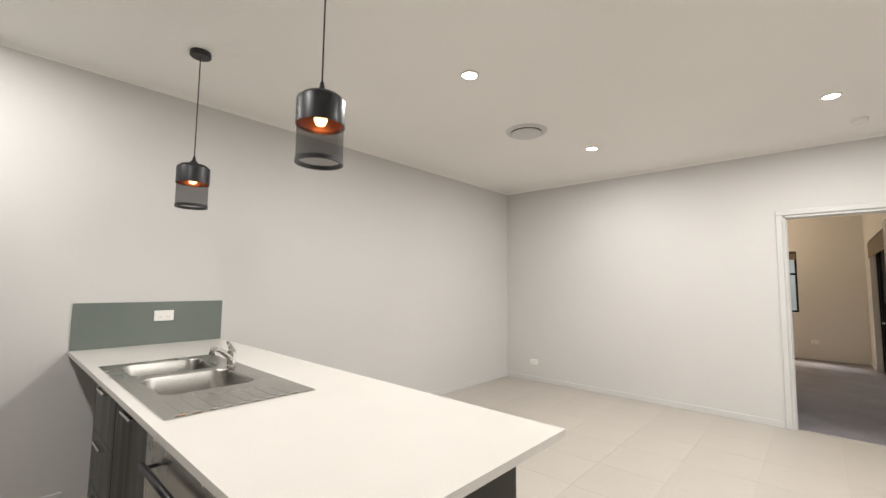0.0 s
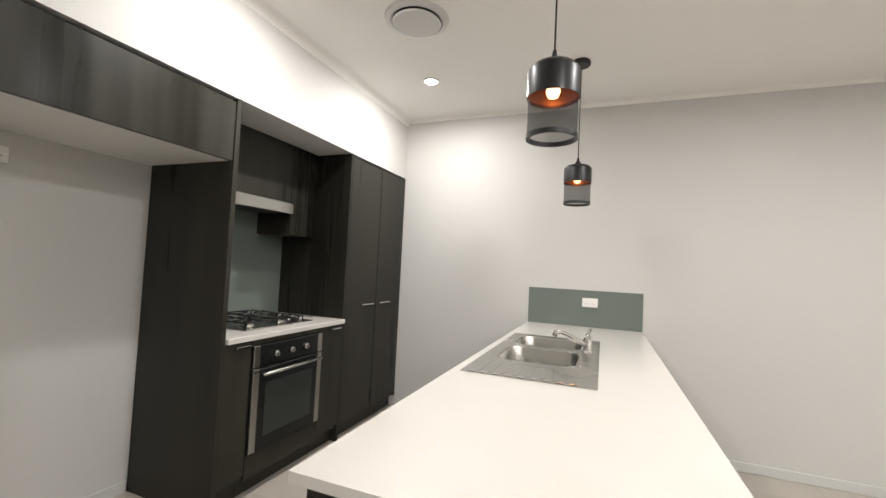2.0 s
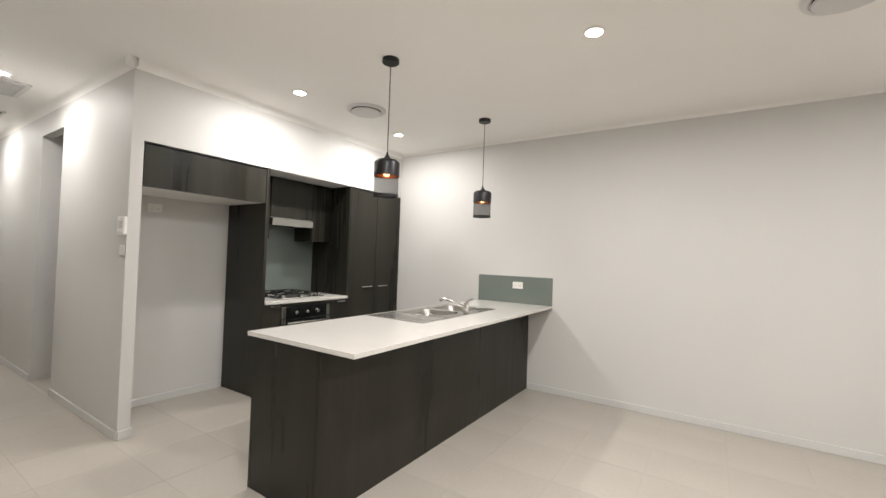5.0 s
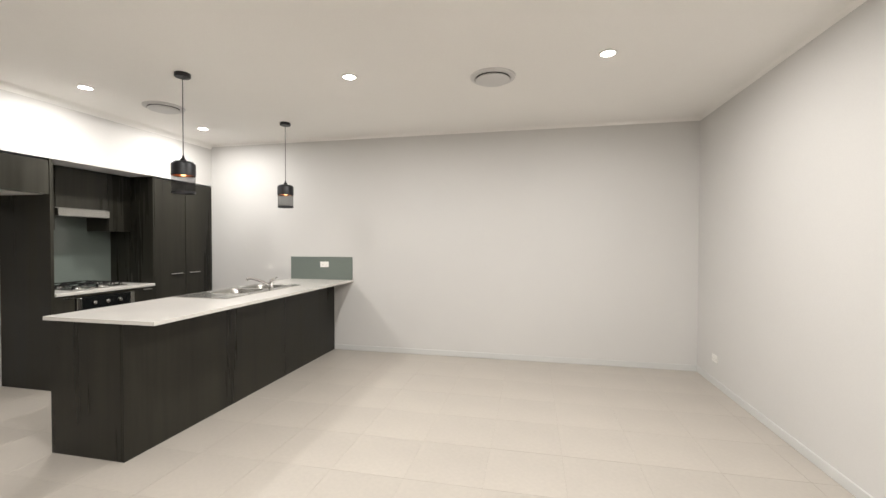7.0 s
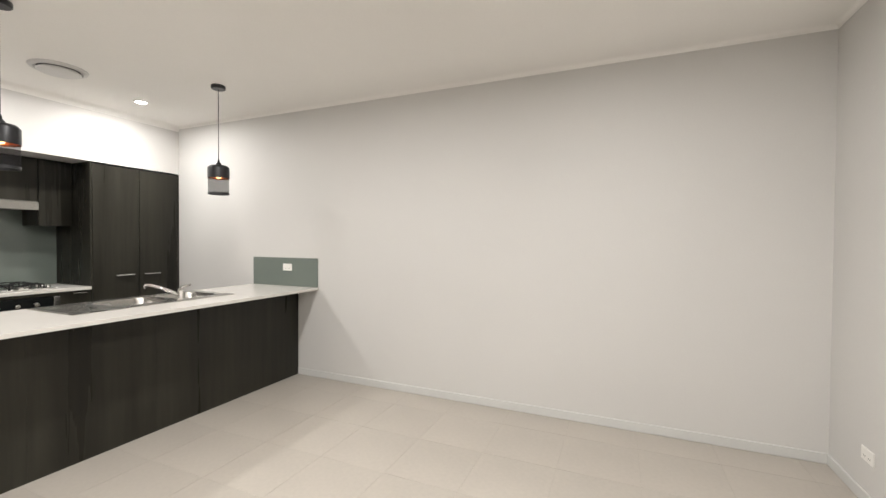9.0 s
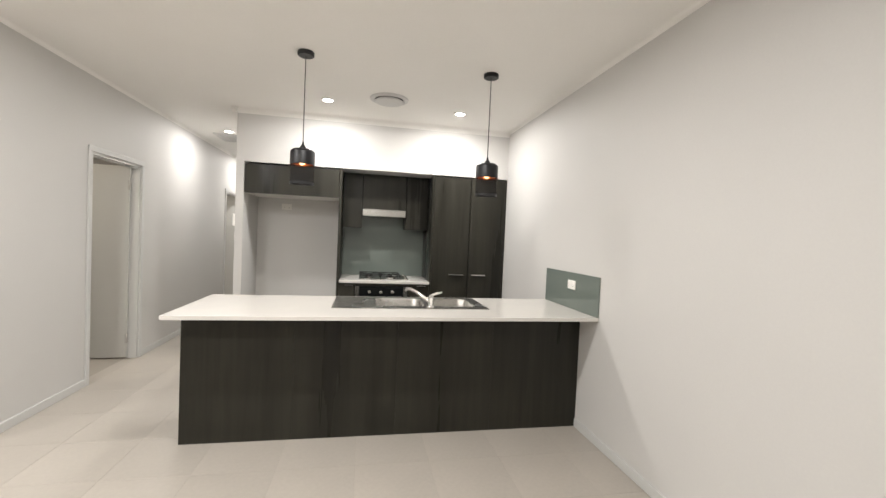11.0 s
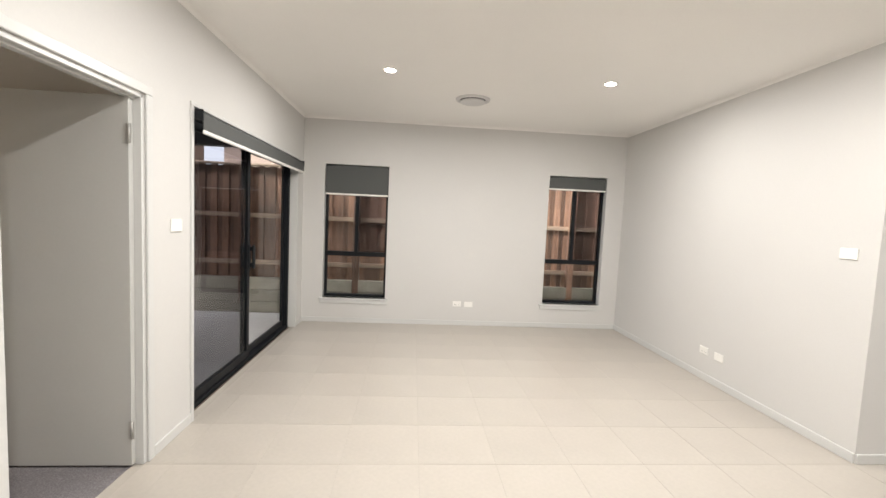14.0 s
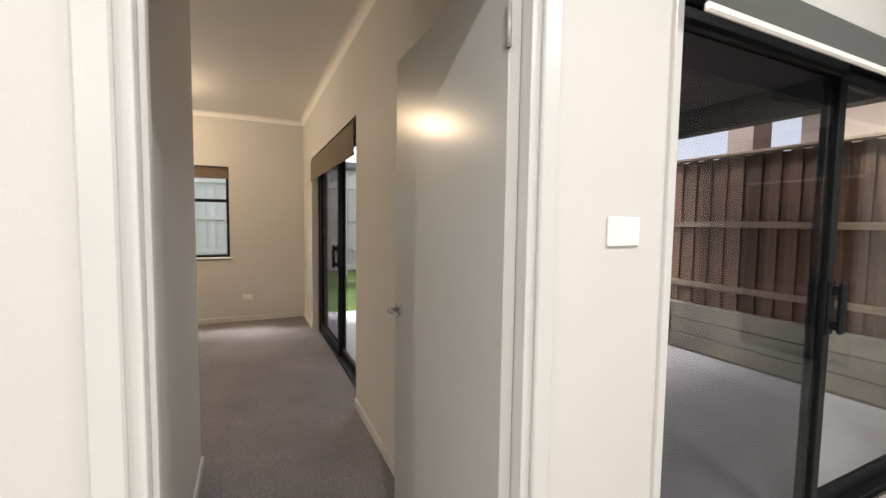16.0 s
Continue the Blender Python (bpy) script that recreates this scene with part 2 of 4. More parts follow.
def wall_bm(axis, a0, a1, d0, d1, z0, z1, holes=()):
    """A wall along x or y from a0 to a1, between the depths d0 and d1, with openings (a, b, bottom, top)."""
    bm = bmesh.new()

    def piece(p, q, u, v):
        if q - p > 1e-4 and v - u > 1e-4:
            if axis == "x":
                add_box(bm, p, d0, u, q, d1, v)
            else:
                add_box(bm, d0, p, u, d1, q, v)
    at = a0
    for a, b, u, v in sorted(holes):
        piece(at, a, z0, z1)
        piece(a, b, z0, u)
        piece(a, b, v, z1)
        at = b
    piece(at, a1, z0, z1)
    return bm


def cove(axis, a0, a1, wall, side, top=H, size=0.06):
    """A cove cornice along a wall; side is the way from the wall into the room."""
    bm = bmesh.new()
    prof = [(0, 0), (0, -size)] + [(size * (1 - math.cos(t)) * 1.0 + 0.003, -size + size * math.sin(t)) for t in np.linspace(0.12, math.pi / 2 - 0.02, 7)] + [(size + 0.004, 0)]
    ends = []
    for a in (a0, a1):
        ends.append([bm.verts.new((a, wall + side * d, top + h)) if axis == "x" else bm.verts.new((wall + side * d, a, top + h)) for d, h in prof])
    n = len(prof)
    for i in range(n):
        bm.faces.new((ends[0][i], ends[0][(i + 1) % n], ends[1][(i + 1) % n], ends[1][i]))
    bmesh.ops.recalc_face_normals(bm, faces=bm.faces[:])
    return bm


# ---- large structure ----
DOOR = (-4.012, -3.21, 0.0, 2.044)          # bedroom doorway in the east wall
SLIDE = (-6.93, -4.50, 0.0, 2.115)
W1, W2 = (2.868, 3.713, 0.335, 2.115), (-0.135, 0.690, 0.335, 2.115)
HD1, HD2 = (-2.244, -1.441, 0.0, 2.035), (-5.86, -4.996, 0.0, 2.035)
BEDS = (6.12, 8.43, 0.0, 2.11)
BEDW = (-3.15, -2.20, 0.865, 2.037)
XB = 9.25

structure("wall_north", wall_bm("x", -2.82, XE + 0.1, 0, 0.2, 0, H), M_WALL, "plain light grey painted plaster wall behind the bench", "wall")
structure("wall_east", wall_bm("y", YS, 0, XE, XE + 0.1, 0, H, [DOOR, SLIDE]), M_WALL, "light grey painted wall with a doorway and a sliding door opening", "wall")
structure("wall_patio", wall_bm("y", YS - 0.2, -4.271, XE + 0.101, XE + 0.18, -0.16, 2.579, [(SLIDE[0], SLIDE[1], -0.02, SLIDE[3])]), M_RENDER, "tan rendered outer wall facing the patio", "wall")
structure("wall_south", wall_bm("x", XD - 0.1, XE + 0.1, YS - 0.2, YS, 0, H, [W1, W2]), M_WALL, "light grey painted wall with two tall narrow windows", "wall")
structure("wall_west", wall_bm("y", YS, YH - 0.1, XD - 0.1, XD, 0, H), M_WALL, "light grey painted wall with a switch and outlets", "wall")
structure("wall_hall", wall_bm("x", -6.6, XD, YH - 0.1, YH, 0, H, [HD1, HD2]), M_WALL, "light grey painted hall wall with two doorways", "wall")
structure("wall_hall_end", wall_bm("y", YH, YK, -6.7, -6.6, 0, H), M_WALL, "plain light grey wall closing the hall", "wall")
structure("wall_partition", wall_bm("x", -6.6, XF, YK, -2.955, 0, H, [(-4.25, -3.60, 0.0, 2.45)]), M_WALL, "light grey partition wall between kitchen and hall", "wall")
structure("wall_passage_west", wall_bm("y", -2.955, -1.5, -4.35, -4.25, 0, H), M_WALL, "plain light grey wall of the side passage", "wall")
structure("wall_passage_east", wall_bm("y", -2.955, -1.5, -3.50, -3.40, 0, H), M_WALL, "plain light grey wall of the side passage", "wall")
structure("wall_passage_end", wall_bm("x", -4.35, -3.40, -1.5, -1.4, 0, H), M_WALL, "plain light grey wall closing the side passage", "wall")
structure("wall_kitchen", wall_bm("y", -2.955, 0, -2.82, -2.72, 0, H), M_WALL, "light grey wall behind the kitchen units", "wall")
structure("wall_bulkhead", wall_bm("y", -2.955, 0, -2.72, XF, 2.15, H), M_WALL, "light grey plaster bulkhead above the kitchen units", "wall")
structure("wall_store", wall_bm("x", -6.7, XD - 0.1, -6.0, -5.9, 0, H), M_WALL, "plain wall of the room behind the hall door", "wall")
structure("wall_store_side", wall_bm("y", -5.9, YH - 0.1, -6.7, -6.6, 0, H), M_WALL, "plain side wall of the room behind the hall", "wall")
structure("wall_store_divider", wall_bm("y", -5.9, YH - 0.1, -3.6, -3.5, 0, H), M_WALL, "plain dividing wall between two rooms", "wall")
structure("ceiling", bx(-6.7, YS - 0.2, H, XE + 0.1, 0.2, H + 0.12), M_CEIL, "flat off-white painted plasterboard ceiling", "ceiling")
structure("wall_bedroom_south", wall_bm("x", XE + 0.1, XB + 0.1, -4.27, -4.08, 0, H, [BEDS]), M_WALL, "light painted bedroom wall with a sliding door opening", "wall")
structure("wall_bedroom_east", wall_bm("y", -4.15, 0.6, XB, XB + 0.1, 0, H, [BEDW]), M_WALL, "light painted bedroom wall with a window", "wall")
structure("wall_bedroom_entry", wall_bm("x", XE + 0.1, 5.70, -3.13, -3.03, 0, H), M_WALL, "short painted wall beside the bedroom entry", "wall")
structure("wall_bedroom_north", wall_bm("x", XE + 0.1, XB + 0.1, 0.6, 0.7, 0, H), M_WALL, "plain bedroom wall", "wall")
structure("wall_bedroom_west", wall_bm("y", -3.03, 0.6, XE + 0.101, XE + 0.15, 0, H), M_WALL, "plain bedroom wall", "wall")
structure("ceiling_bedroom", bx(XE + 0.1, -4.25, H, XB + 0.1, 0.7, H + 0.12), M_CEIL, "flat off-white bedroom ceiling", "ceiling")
structure("floor_bedroom", bx(XE + 0.06, -4.15, -0.2, XB, 0.6, 0.004), M_CARPET, "dark grey cut-pile bedroom carpet", "carpet")
structure("floor", bx(-6.7, -6.0, -0.2, XE + 0.06, 0, -0.0012), M_GROUT, "large pale beige porcelain floor tiles with grey grout", "tile floor")
structure("floor_south", bx(XD, YS, -0.2, XE + 0.06, -6.0, -0.0012), M_GROUT, "pale beige tiled floor by the windows", "tile floor")

for name, bm in (("cornice", cove("x", XF, XE, 0, -1, H, 0.028)), ("cornice", cove("y", YK - 0.062, 0, XF, 1)), ("cornice", cove("y", YS, 0, XE, -1, H, 0.028)),
                 ("cornice", cove("x", XD, XE, YS, 1, H, 0.028)), ("cornice", cove("y", YS, YH + 0.03, XD, 1, H, 0.028)), ("cornice", cove("x", -6.6, XD + 0.03, YH, 1, H, 0.028)),
                 ("cornice", cove("x", -6.6, XF + 0.062, YK, -1)), ("cornice", cove("x", XE + 0.1, XB, -4.08, 1)), ("cornice", cove("y", -4.15, 0.6, XB, -1))):
    structure(name, bm, M_CEIL, "off-white cove cornice between wall and ceiling", "cornice", True)


def skirting(axis, a0, a1, wall, side):
    d = 0.013
    bm = bx(a0, wall, 0.0, a1, wall + side * d, 0.066, 0.003) if axis == "x" else bx(wall, a0, 0.0, wall + side * d, a1, 0.066, 0.003)
    structure("baseboard", bm, M_TRIM, "low white painted skirting board along the wall", "baseboard")


skirting("x", -2.05, -0.85, 0, -1), skirting("x", -0.25, XE, 0, -1), skirting("y", -3.152, -0.013, XE, -1)
skirting("y", -4.47, -4.07, XE, -1), skirting("y", YS, -6.95, XE, -1), skirting("x", XD, XE, YS, 1)
skirting("y", YS, YH, XD, 1), skirting("x", -1.383, XD, YH, 1), skirting("x", -4.938, -2.302, YH, 1)
skirting("x", -6.6, -4.25, YK, -1), skirting("x", -3.60, XF, YK, -1), skirting("y", YK, -2.955, XF, 1), skirting("y", -2.955, -1.965, -2.72, 1), skirting("x", -2.70, XF, -2.955, 1)
skirting("x", 4.2, 6.11, -4.08, 1), skirting("x", XE + 0.12, 5.70, -3.13, -1), skirting("y", -4.15, 0.6, XB, -1), skirting("x", 8.46, XB, -4.08, 1)


def architrave(name, axis, a0, a1, top, wall, side, thick, lining):
    """Door frame: two legs and a head on the room side, with the lining through the wall."""
    w, d = 0.056, 0.016
    t = thing(name, (0, 0, 0), "white gloss painted timber door frame with architraves", "door frame")
    tagged(t, kind="structure")

    def b(p, q, e, f, u, v, bev=0.004):
        return bx(p, e, u, q, f, v, bev) if axis == "x" else bx(e, p, u, f, q, v, bev)
    for k, (s, wl) in enumerate(((side, wall), (-side, wall - side * thick))):
        part("architrave_leg", b(a0 - w, a0 - 0.006, wl, wl + s * d, 0, top + 0.006), M_TRIM, t)
        part("architrave_leg", b(a1 + 0.006, a1 + w, wl, wl + s * d, 0, top + 0.006), M_TRIM, t)
        part("architrave_head", b(a0 - w, a1 + w, wl, wl + s * d, top + 0.006, top + w), M_TRIM, t)
    e, f = wall - side * 0.001, wall - side * (thick - 0.001)
    part("jamb", b(a0 - 0.004, a0 + lining, e, f, 0, top, 0.002), M_TRIM, t)
    part("jamb", b(a1 - lining, a1 + 0.004, e, f, 0, top, 0.002), M_TRIM, t)
    part("jamb_head", b(a0, a1, e, f, top - lining, top + 0.004, 0.002), M_TRIM, t)
    mid0, mid1 = wall - side * 0.03, wall - side * 0.06
    part("door_stop", b(a0 + lining, a1 - lining, mid0, mid1, top - lining - 0.011, top - lining, 0.002), M_TRIM, t)
    part("door_stop", b(a1 - lining - 0.011, a1 - lining, mid0, mid1, 0, top - lining, 0.002), M_TRIM, t)
    return t


architrave("door_frame", "y", DOOR[0], DOOR[1], DOOR[3], XE, -1, 0.1, 0.018)
architrave("door_frame", "x", HD1[0], HD1[1], HD1[3], YH, 1, 0.1, 0.018)
architrave("door_frame", "x", HD2[0], HD2[1], HD2[3], YH, 1, 0.1, 0.018)


def lever(leaf, base, out, along):
    """Round rose with a lever: out is away from the leaf, along is the way that the lever points."""
    b, o, a = Vector(base), Vector(out), Vector(along)
    h = part("door_handle", tube([b, b + o * 0.008], 0.026, 24), M_CHROME, leaf, "satin chrome lever handle", True)
    part("lever", tube([b + o * 0.006, b + o * 0.045, b + o * 0.052 + a * 0.012, b + o * 0.052 + a * 0.115], [0.010, 0.009, 0.009, 0.008], 12), M_CHROME, h, "", True)


def door_leaf(name, hinge, turn, width, label, flip=1):
    """A flush leaf built along +x from its hinge edge, then turned about the hinge."""
    t = thing(name, (0, 0, 0), label, "door")
    tagged(t, kind="structure")
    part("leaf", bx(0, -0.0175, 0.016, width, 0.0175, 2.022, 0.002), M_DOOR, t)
    for z in (0.22, 1.83):
        part("hinge", tube([(-0.004, 0.021 * flip, z - 0.05), (-0.004, 0.021 * flip, z + 0.05)], 0.0065, 10), M_SATIN, t, "", True)
        part("hinge_plate", bx(-0.014, 0.0182 * flip, z - 0.05, 0.016, 0.0202 * flip, z + 0.05), M_SATIN, t)
    lever(t, (width - 0.062, 0.0175, 1.0), (0, 1, 0), (-1, 0, 0))
    lever(t, (width - 0.062, -0.0175, 1.0), (0, -1, 0), (-1, 0, 0))
    t.matrix_world = pose(*hinge, 0, 0, turn)
    return t


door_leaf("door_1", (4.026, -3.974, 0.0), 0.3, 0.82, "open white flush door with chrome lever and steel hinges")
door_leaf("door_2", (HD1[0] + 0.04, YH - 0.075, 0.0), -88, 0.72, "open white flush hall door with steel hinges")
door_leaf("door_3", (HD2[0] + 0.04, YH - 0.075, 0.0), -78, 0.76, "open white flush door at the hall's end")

# ---- windows and sliding doors ----


def south_window(name, w, blind_z, label):
    """Black aluminium window: a fixed light below, two lights above, a roller blind in the reveal."""
    x0, x1, z0, z1 = w
    y0, y1 = YS - 0.15, YS - 0.09
    t = tagged(thing(name, (0, 0, 0), label, "window"), kind="structure")
    f = 0.035
    zm, xm = 0.925, (x0 + x1) / 2
    for n, b in (("window_frame", (x0, y0, z0, x1, y1, z0 + f)), ("window_frame", (x0, y0, z1 - f, x1, y1, z1)), ("window_frame", (x0, y0, z0 + f, x0 + f, y1, z1 - f)),
                 ("window_frame", (x1 - f, y0, z0 + f, x1, y1, z1 - f)), ("transom", (x0 + f, y0, zm - 0.03, x1 - f, y1, zm + 0.03)),
                 ("mullion", (xm - 0.025, y0, zm + 0.03, xm + 0.025, y1, z1 - f))):
        part(n, bx(*b, 0.003), M_FRAME, t)
    ym = (y0 + y1) / 2
    for b in ((x0 + f, z0 + f, x1 - f, zm - 0.03), (x0 + f, zm + 0.03, xm - 0.025, z1 - f), (xm + 0.025, zm + 0.03, x1 - f, z1 - f)):
        p = part("pane", bx(b[0], ym - 0.002, b[1], b[2], ym + 0.002, b[3]), M_GLASS, t)
        p.visible_shadow = False
    p = part("flyscreen", sheet(x0 + f, y0 + 0.006, zm + 0.03, xm - 0.025, y0 + 0.008, z1 - f), M_SCREEN, t)
    p.visible_shadow = False
    part("window_sill", bx(x0 - 0.045, YS - 0.09, z0 - 0.022, x1 + 0.045, YS + 0.022, z0, 0.004), M_TRIM, t)
    part("apron", bx(x0 - 0.03, YS + 0.001, z0 - 0.075, x1 + 0.03, YS + 0.012, z0 - 0.022, 0.003), M_TRIM, t)
    for a, b in ((x0, x0 + 0.004), (x1 - 0.004, x1)):
        part("reveal", bx(a, y1, z0, b, YS - 0.001, z1), M_TRIM, t)
    bl = thing("roller_blind", (xm, YS - 0.045, z1), "charcoal fabric roller blind partly lowered in a window", "blind", "window blinds")
    part("roll", tube([(x0 + 0.012, YS - 0.045, z1 - 0.03), (x1 - 0.012, YS - 0.045, z1 - 0.03)], 0.026, 16), M_BLIND, bl, "", True)
    part("fabric", bx(x0 + 0.012, YS - 0.022, blind_z, x1 - 0.012, YS - 0.018, z1 - 0.03), M_BLIND, bl)
    part("bottom_rail", bx(x0 + 0.012, YS - 0.027, blind_z - 0.022, x1 - 0.012, YS - 0.013, blind_z, 0.004), M_PLASTIC, bl, "white bottom rail")
    part("bracket", bx(x1 - 0.011, YS - 0.075, z1 - 0.06, x1 - 0.005, YS - 0.014, z1 - 0.002), M_PLASTIC, bl)


south_window("window_1", W1, 1.735, "tall black aluminium window with fixed lower light and white sill")
south_window("window_2", W2, 1.945, "tall black aluminium window with insect screen and white sill")


def sliding_door(name, axis, hole, wall, side, thick, near_low, label):
    """Two black framed glass leaves on two tracks; side is the way from the wall into the room."""
    a0, a1, z0, z1 = hole
    t = tagged(thing(name, (0, 0, 0), label, "sliding door"), kind="structure")

    def b(p, q, d, e, u, v, bev=0.003):
        d, e = wall + side * d, wall + side * e
        return bx(p, d, u, q, e, v, bev) if axis == "x" else bx(d, p, u, e, q, v, bev)
    f = 0.045
    part("track", b(a0, a1, -thick + 0.005, -0.006, -0.012, 0.026), M_FRAME, t)
    part("track_rib", b(a0 + f, a1 - f, -0.066, -0.060, 0.026, 0.036, 0.001), M_STEEL, t)
    part("head_frame", b(a0, a1, -thick + 0.005, -0.006, z1 - f, z1), M_FRAME, t)
    part("jamb_frame", b(a0, a0 + f, -thick + 0.005, -0.006, 0.026, z1 - f), M_FRAME, t)
    part("jamb_frame", b(a1 - f, a1, -thick + 0.005, -0.006, 0.026, z1 - f), M_FRAME, t)
    mid = (a0 + a1) / 2 + 0.20 * near_low
    for k, (p, q, d) in enumerate(((mid - 0.035, a1 - f, -0.048), (a0 + f, mid + 0.035, -0.080))):
        leaf = part("sliding_leaf", b(p, q, d, d + 0.026, 0.03, 0.10), M_FRAME, t)
        part("top_rail", b(p, q, d, d + 0.026, z1 - 0.11, z1 - f - 0.003), M_FRAME, leaf)
        part("stile", b(p, p + 0.055, d, d + 0.026, 0.10, z1 - 0.11), M_FRAME, leaf)
        part("stile", b(q - 0.055, q, d, d + 0.026, 0.10, z1 - 0.11), M_FRAME, leaf)
        g = part("pane", b(p + 0.055, q - 0.055, d + 0.011, d + 0.015, 0.10, z1 - 0.11, 0), M_GLASS, leaf)
        g.visible_shadow = False
        if k == 0:
            hp = p + 0.028
            part("pull_handle", b(hp - 0.024, hp + 0.024, d + 0.026, d + 0.038, 0.89, 1.13, 0.004), M_FRAME, leaf, "black pull handle")
            for z in (0.925, 1.08):
                part("handle_post", b(hp - 0.015, hp + 0.015, d + 0.036, d + 0.064, z - 0.01, z + 0.03, 0.004), M_FRAME, leaf)
            part("handle_grip", b(hp - 0.017, hp + 0.017, d + 0.060, d + 0.084, 0.90, 1.127, 0.008), M_FRAME, leaf)
    s0, s1 = (mid - 0.03, a1 - f)
    sc = part("screen_leaf", b(s0, s1, -thick + 0.006, -thick + 0.016, 0.03, 0.07), M_FRAME, t, "dark insect screen door")
    woven = (s0, wall + side * (0.010 - thick), 0.07, s1, wall + side * (0.012 - thick), z1 - 0.09)
    if axis == "y":
        woven = (woven[1], s0, 0.07, woven[4], s1, z1 - 0.09)
    part("screen_mesh", sheet(*woven), M_SCREEN, sc).visible_shadow = False
    part("screen_rail", b(s0, s1, -thick + 0.006, -thick + 0.016, z1 - 0.09, z1 - f), M_FRAME, sc)
    for p, q in ((s0, s0 + 0.04), (s1 - 0.04, s1)):
        part("screen_stile", b(p, q, -thick + 0.006, -thick + 0.016, 0.07, z1 - 0.09), M_FRAME, sc)
    face = wall if axis == "x" else XE

    def lining(p, q, u, v):
        if axis == "x":
            return bx(p, face - 0.004, u, q, face + 0.012, v, 0.002)
        return bx(face - 0.012, p, u, wall + 0.004, q, v, 0.002)
    part("white_reveal", lining(a1 - 0.003, a1 + 0.028, 0, z1 - 0.001), M_TRIM, t, "white trim")
    part("white_reveal", lining(a0 - 0.028, a0 + 0.003, 0, z1 - 0.001), M_TRIM, t, "white trim")
    part("white_reveal", lining(a0 - 0.028, a1 + 0.028, z1, z1 + 0.028), M_TRIM, t, "white trim")


sliding_door("door_4", "y", SLIDE, XE + 0.075, -1, 0.1, 0.1, "black aluminium glass sliding door with insect screen to the patio")
sliding_door("door_5", "x", BEDS, -4.15, 1, 0.1, 0, "black aluminium glass sliding door in the bedroom")

blind = thing("roller_blind", (XE - 0.05, -5.7, 2.15), "charcoal fabric roller blind rolled up above the sliding door", "blind", "window blinds")
part("roll", tube([(XE - 0.034, -7.00, 2.066), (XE - 0.034, -4.515, 2.066)], 0.029, 20), M_BLIND, blind, "", True)
part("fabric", bx(XE - 0.066, -7.00, 1.97, XE - 0.062, -4.515, 2.072), M_BLIND, blind)
part("bottom_rail", bx(XE - 0.073, -7.00, 1.943, XE - 0.055, -4.515, 1.97, 0.006), M_PLASTIC, blind, "white bottom rail")
part("bracket", bx(XE - 0.068, -7.012, 2.03, XE - 0.001, -7.003, 2.10, 0.002), M_FRAME, blind)
part("bracket", bx(XE - 0.068, -4.512, 2.03, XE - 0.001, -4.505, 2.10, 0.002), M_FRAME, blind)

blind = thing("roller_blind", (7.3, -4.1, 2.1), "brown fabric roller blind above the bedroom sliding door", "blind")
part("fabric", bx(6.14, -4.070, 1.85, 8.41, -4.066, 2.07), M_BLIND_WARM, blind)
part("roll", tube([(6.14, -4.105, 2.07), (8.41, -4.105, 2.07)], 0.031, 16), M_BLIND_WARM, blind, "", True)
part("bottom_rail", bx(6.14, -4.076, 1.832, 8.41, -4.060, 1.85, 0.004), M_BLIND_WARM, blind)

t = tagged(thing("window_3", (0, 0, 0), "bedroom window with dark aluminium frame and white sill", "window"), kind="structure")
y0, y1, z0, z1 = BEDW
for b in ((y0, z0, y1, z0 + 0.035), (y0, z1 - 0.035, y1, z1), (y0, z0 + 0.035, y0 + 0.035, z1 - 0.035), (y1 - 0.035, z0 + 0.035, y1, z1 - 0.035), (y0 + 0.035, 1.58, y1 - 0.035, 1.62)):
    part("window_frame", bx(XB + 0.03, b[0], b[1], XB + 0.08, b[2], b[3], 0.003), M_FRAME, t)
part("pane", bx(XB + 0.053, y0 + 0.035, z0 + 0.035, XB + 0.057, y1 - 0.035, z1 - 0.035), M_GLASS, t).visible_shadow = False
part("window_sill", bx(XB - 0.02, y0 - 0.04, z0 - 0.025, XB + 0.03, y1 + 0.04, z0, 0.004), M_TRIM, t)
blind = thing("roller_blind", (XB, -2.7, 2.0), "brown fabric roller blind in the bedroom window", "blind")
part("fabric", bx(XB + 0.008, y0 + 0.01, 1.88, XB + 0.012, y1 - 0.01, 2.015), M_BLIND_WARM, blind)
part("roll", tube([(XB + 0.02, y0 + 0.01, 2.01), (XB + 0.02, y1 - 0.01, 2.01)], 0.02, 12), M_BLIND_WARM, blind, "", True)

# ---- ceiling fittings ----


def downlight(x, y, label, face):
    t = thing("downlight", (x, y, H), label, "downlight", "recessed downlights")
    part("trim_ring", lathe([(0.046, -0.004), (0.048, -0.010), (0.058, -0.008), (0.062, 0.0)], 32, (x, y, H)), M_PLASTIC, t, "white trim ring", True)
    part("lamp_face", lathe([(0.0, -0.006), (0.046, -0.006), (0.047, -0.001)], 32, (x, y, H)), face, t, "glowing lamp face", True)
    return t


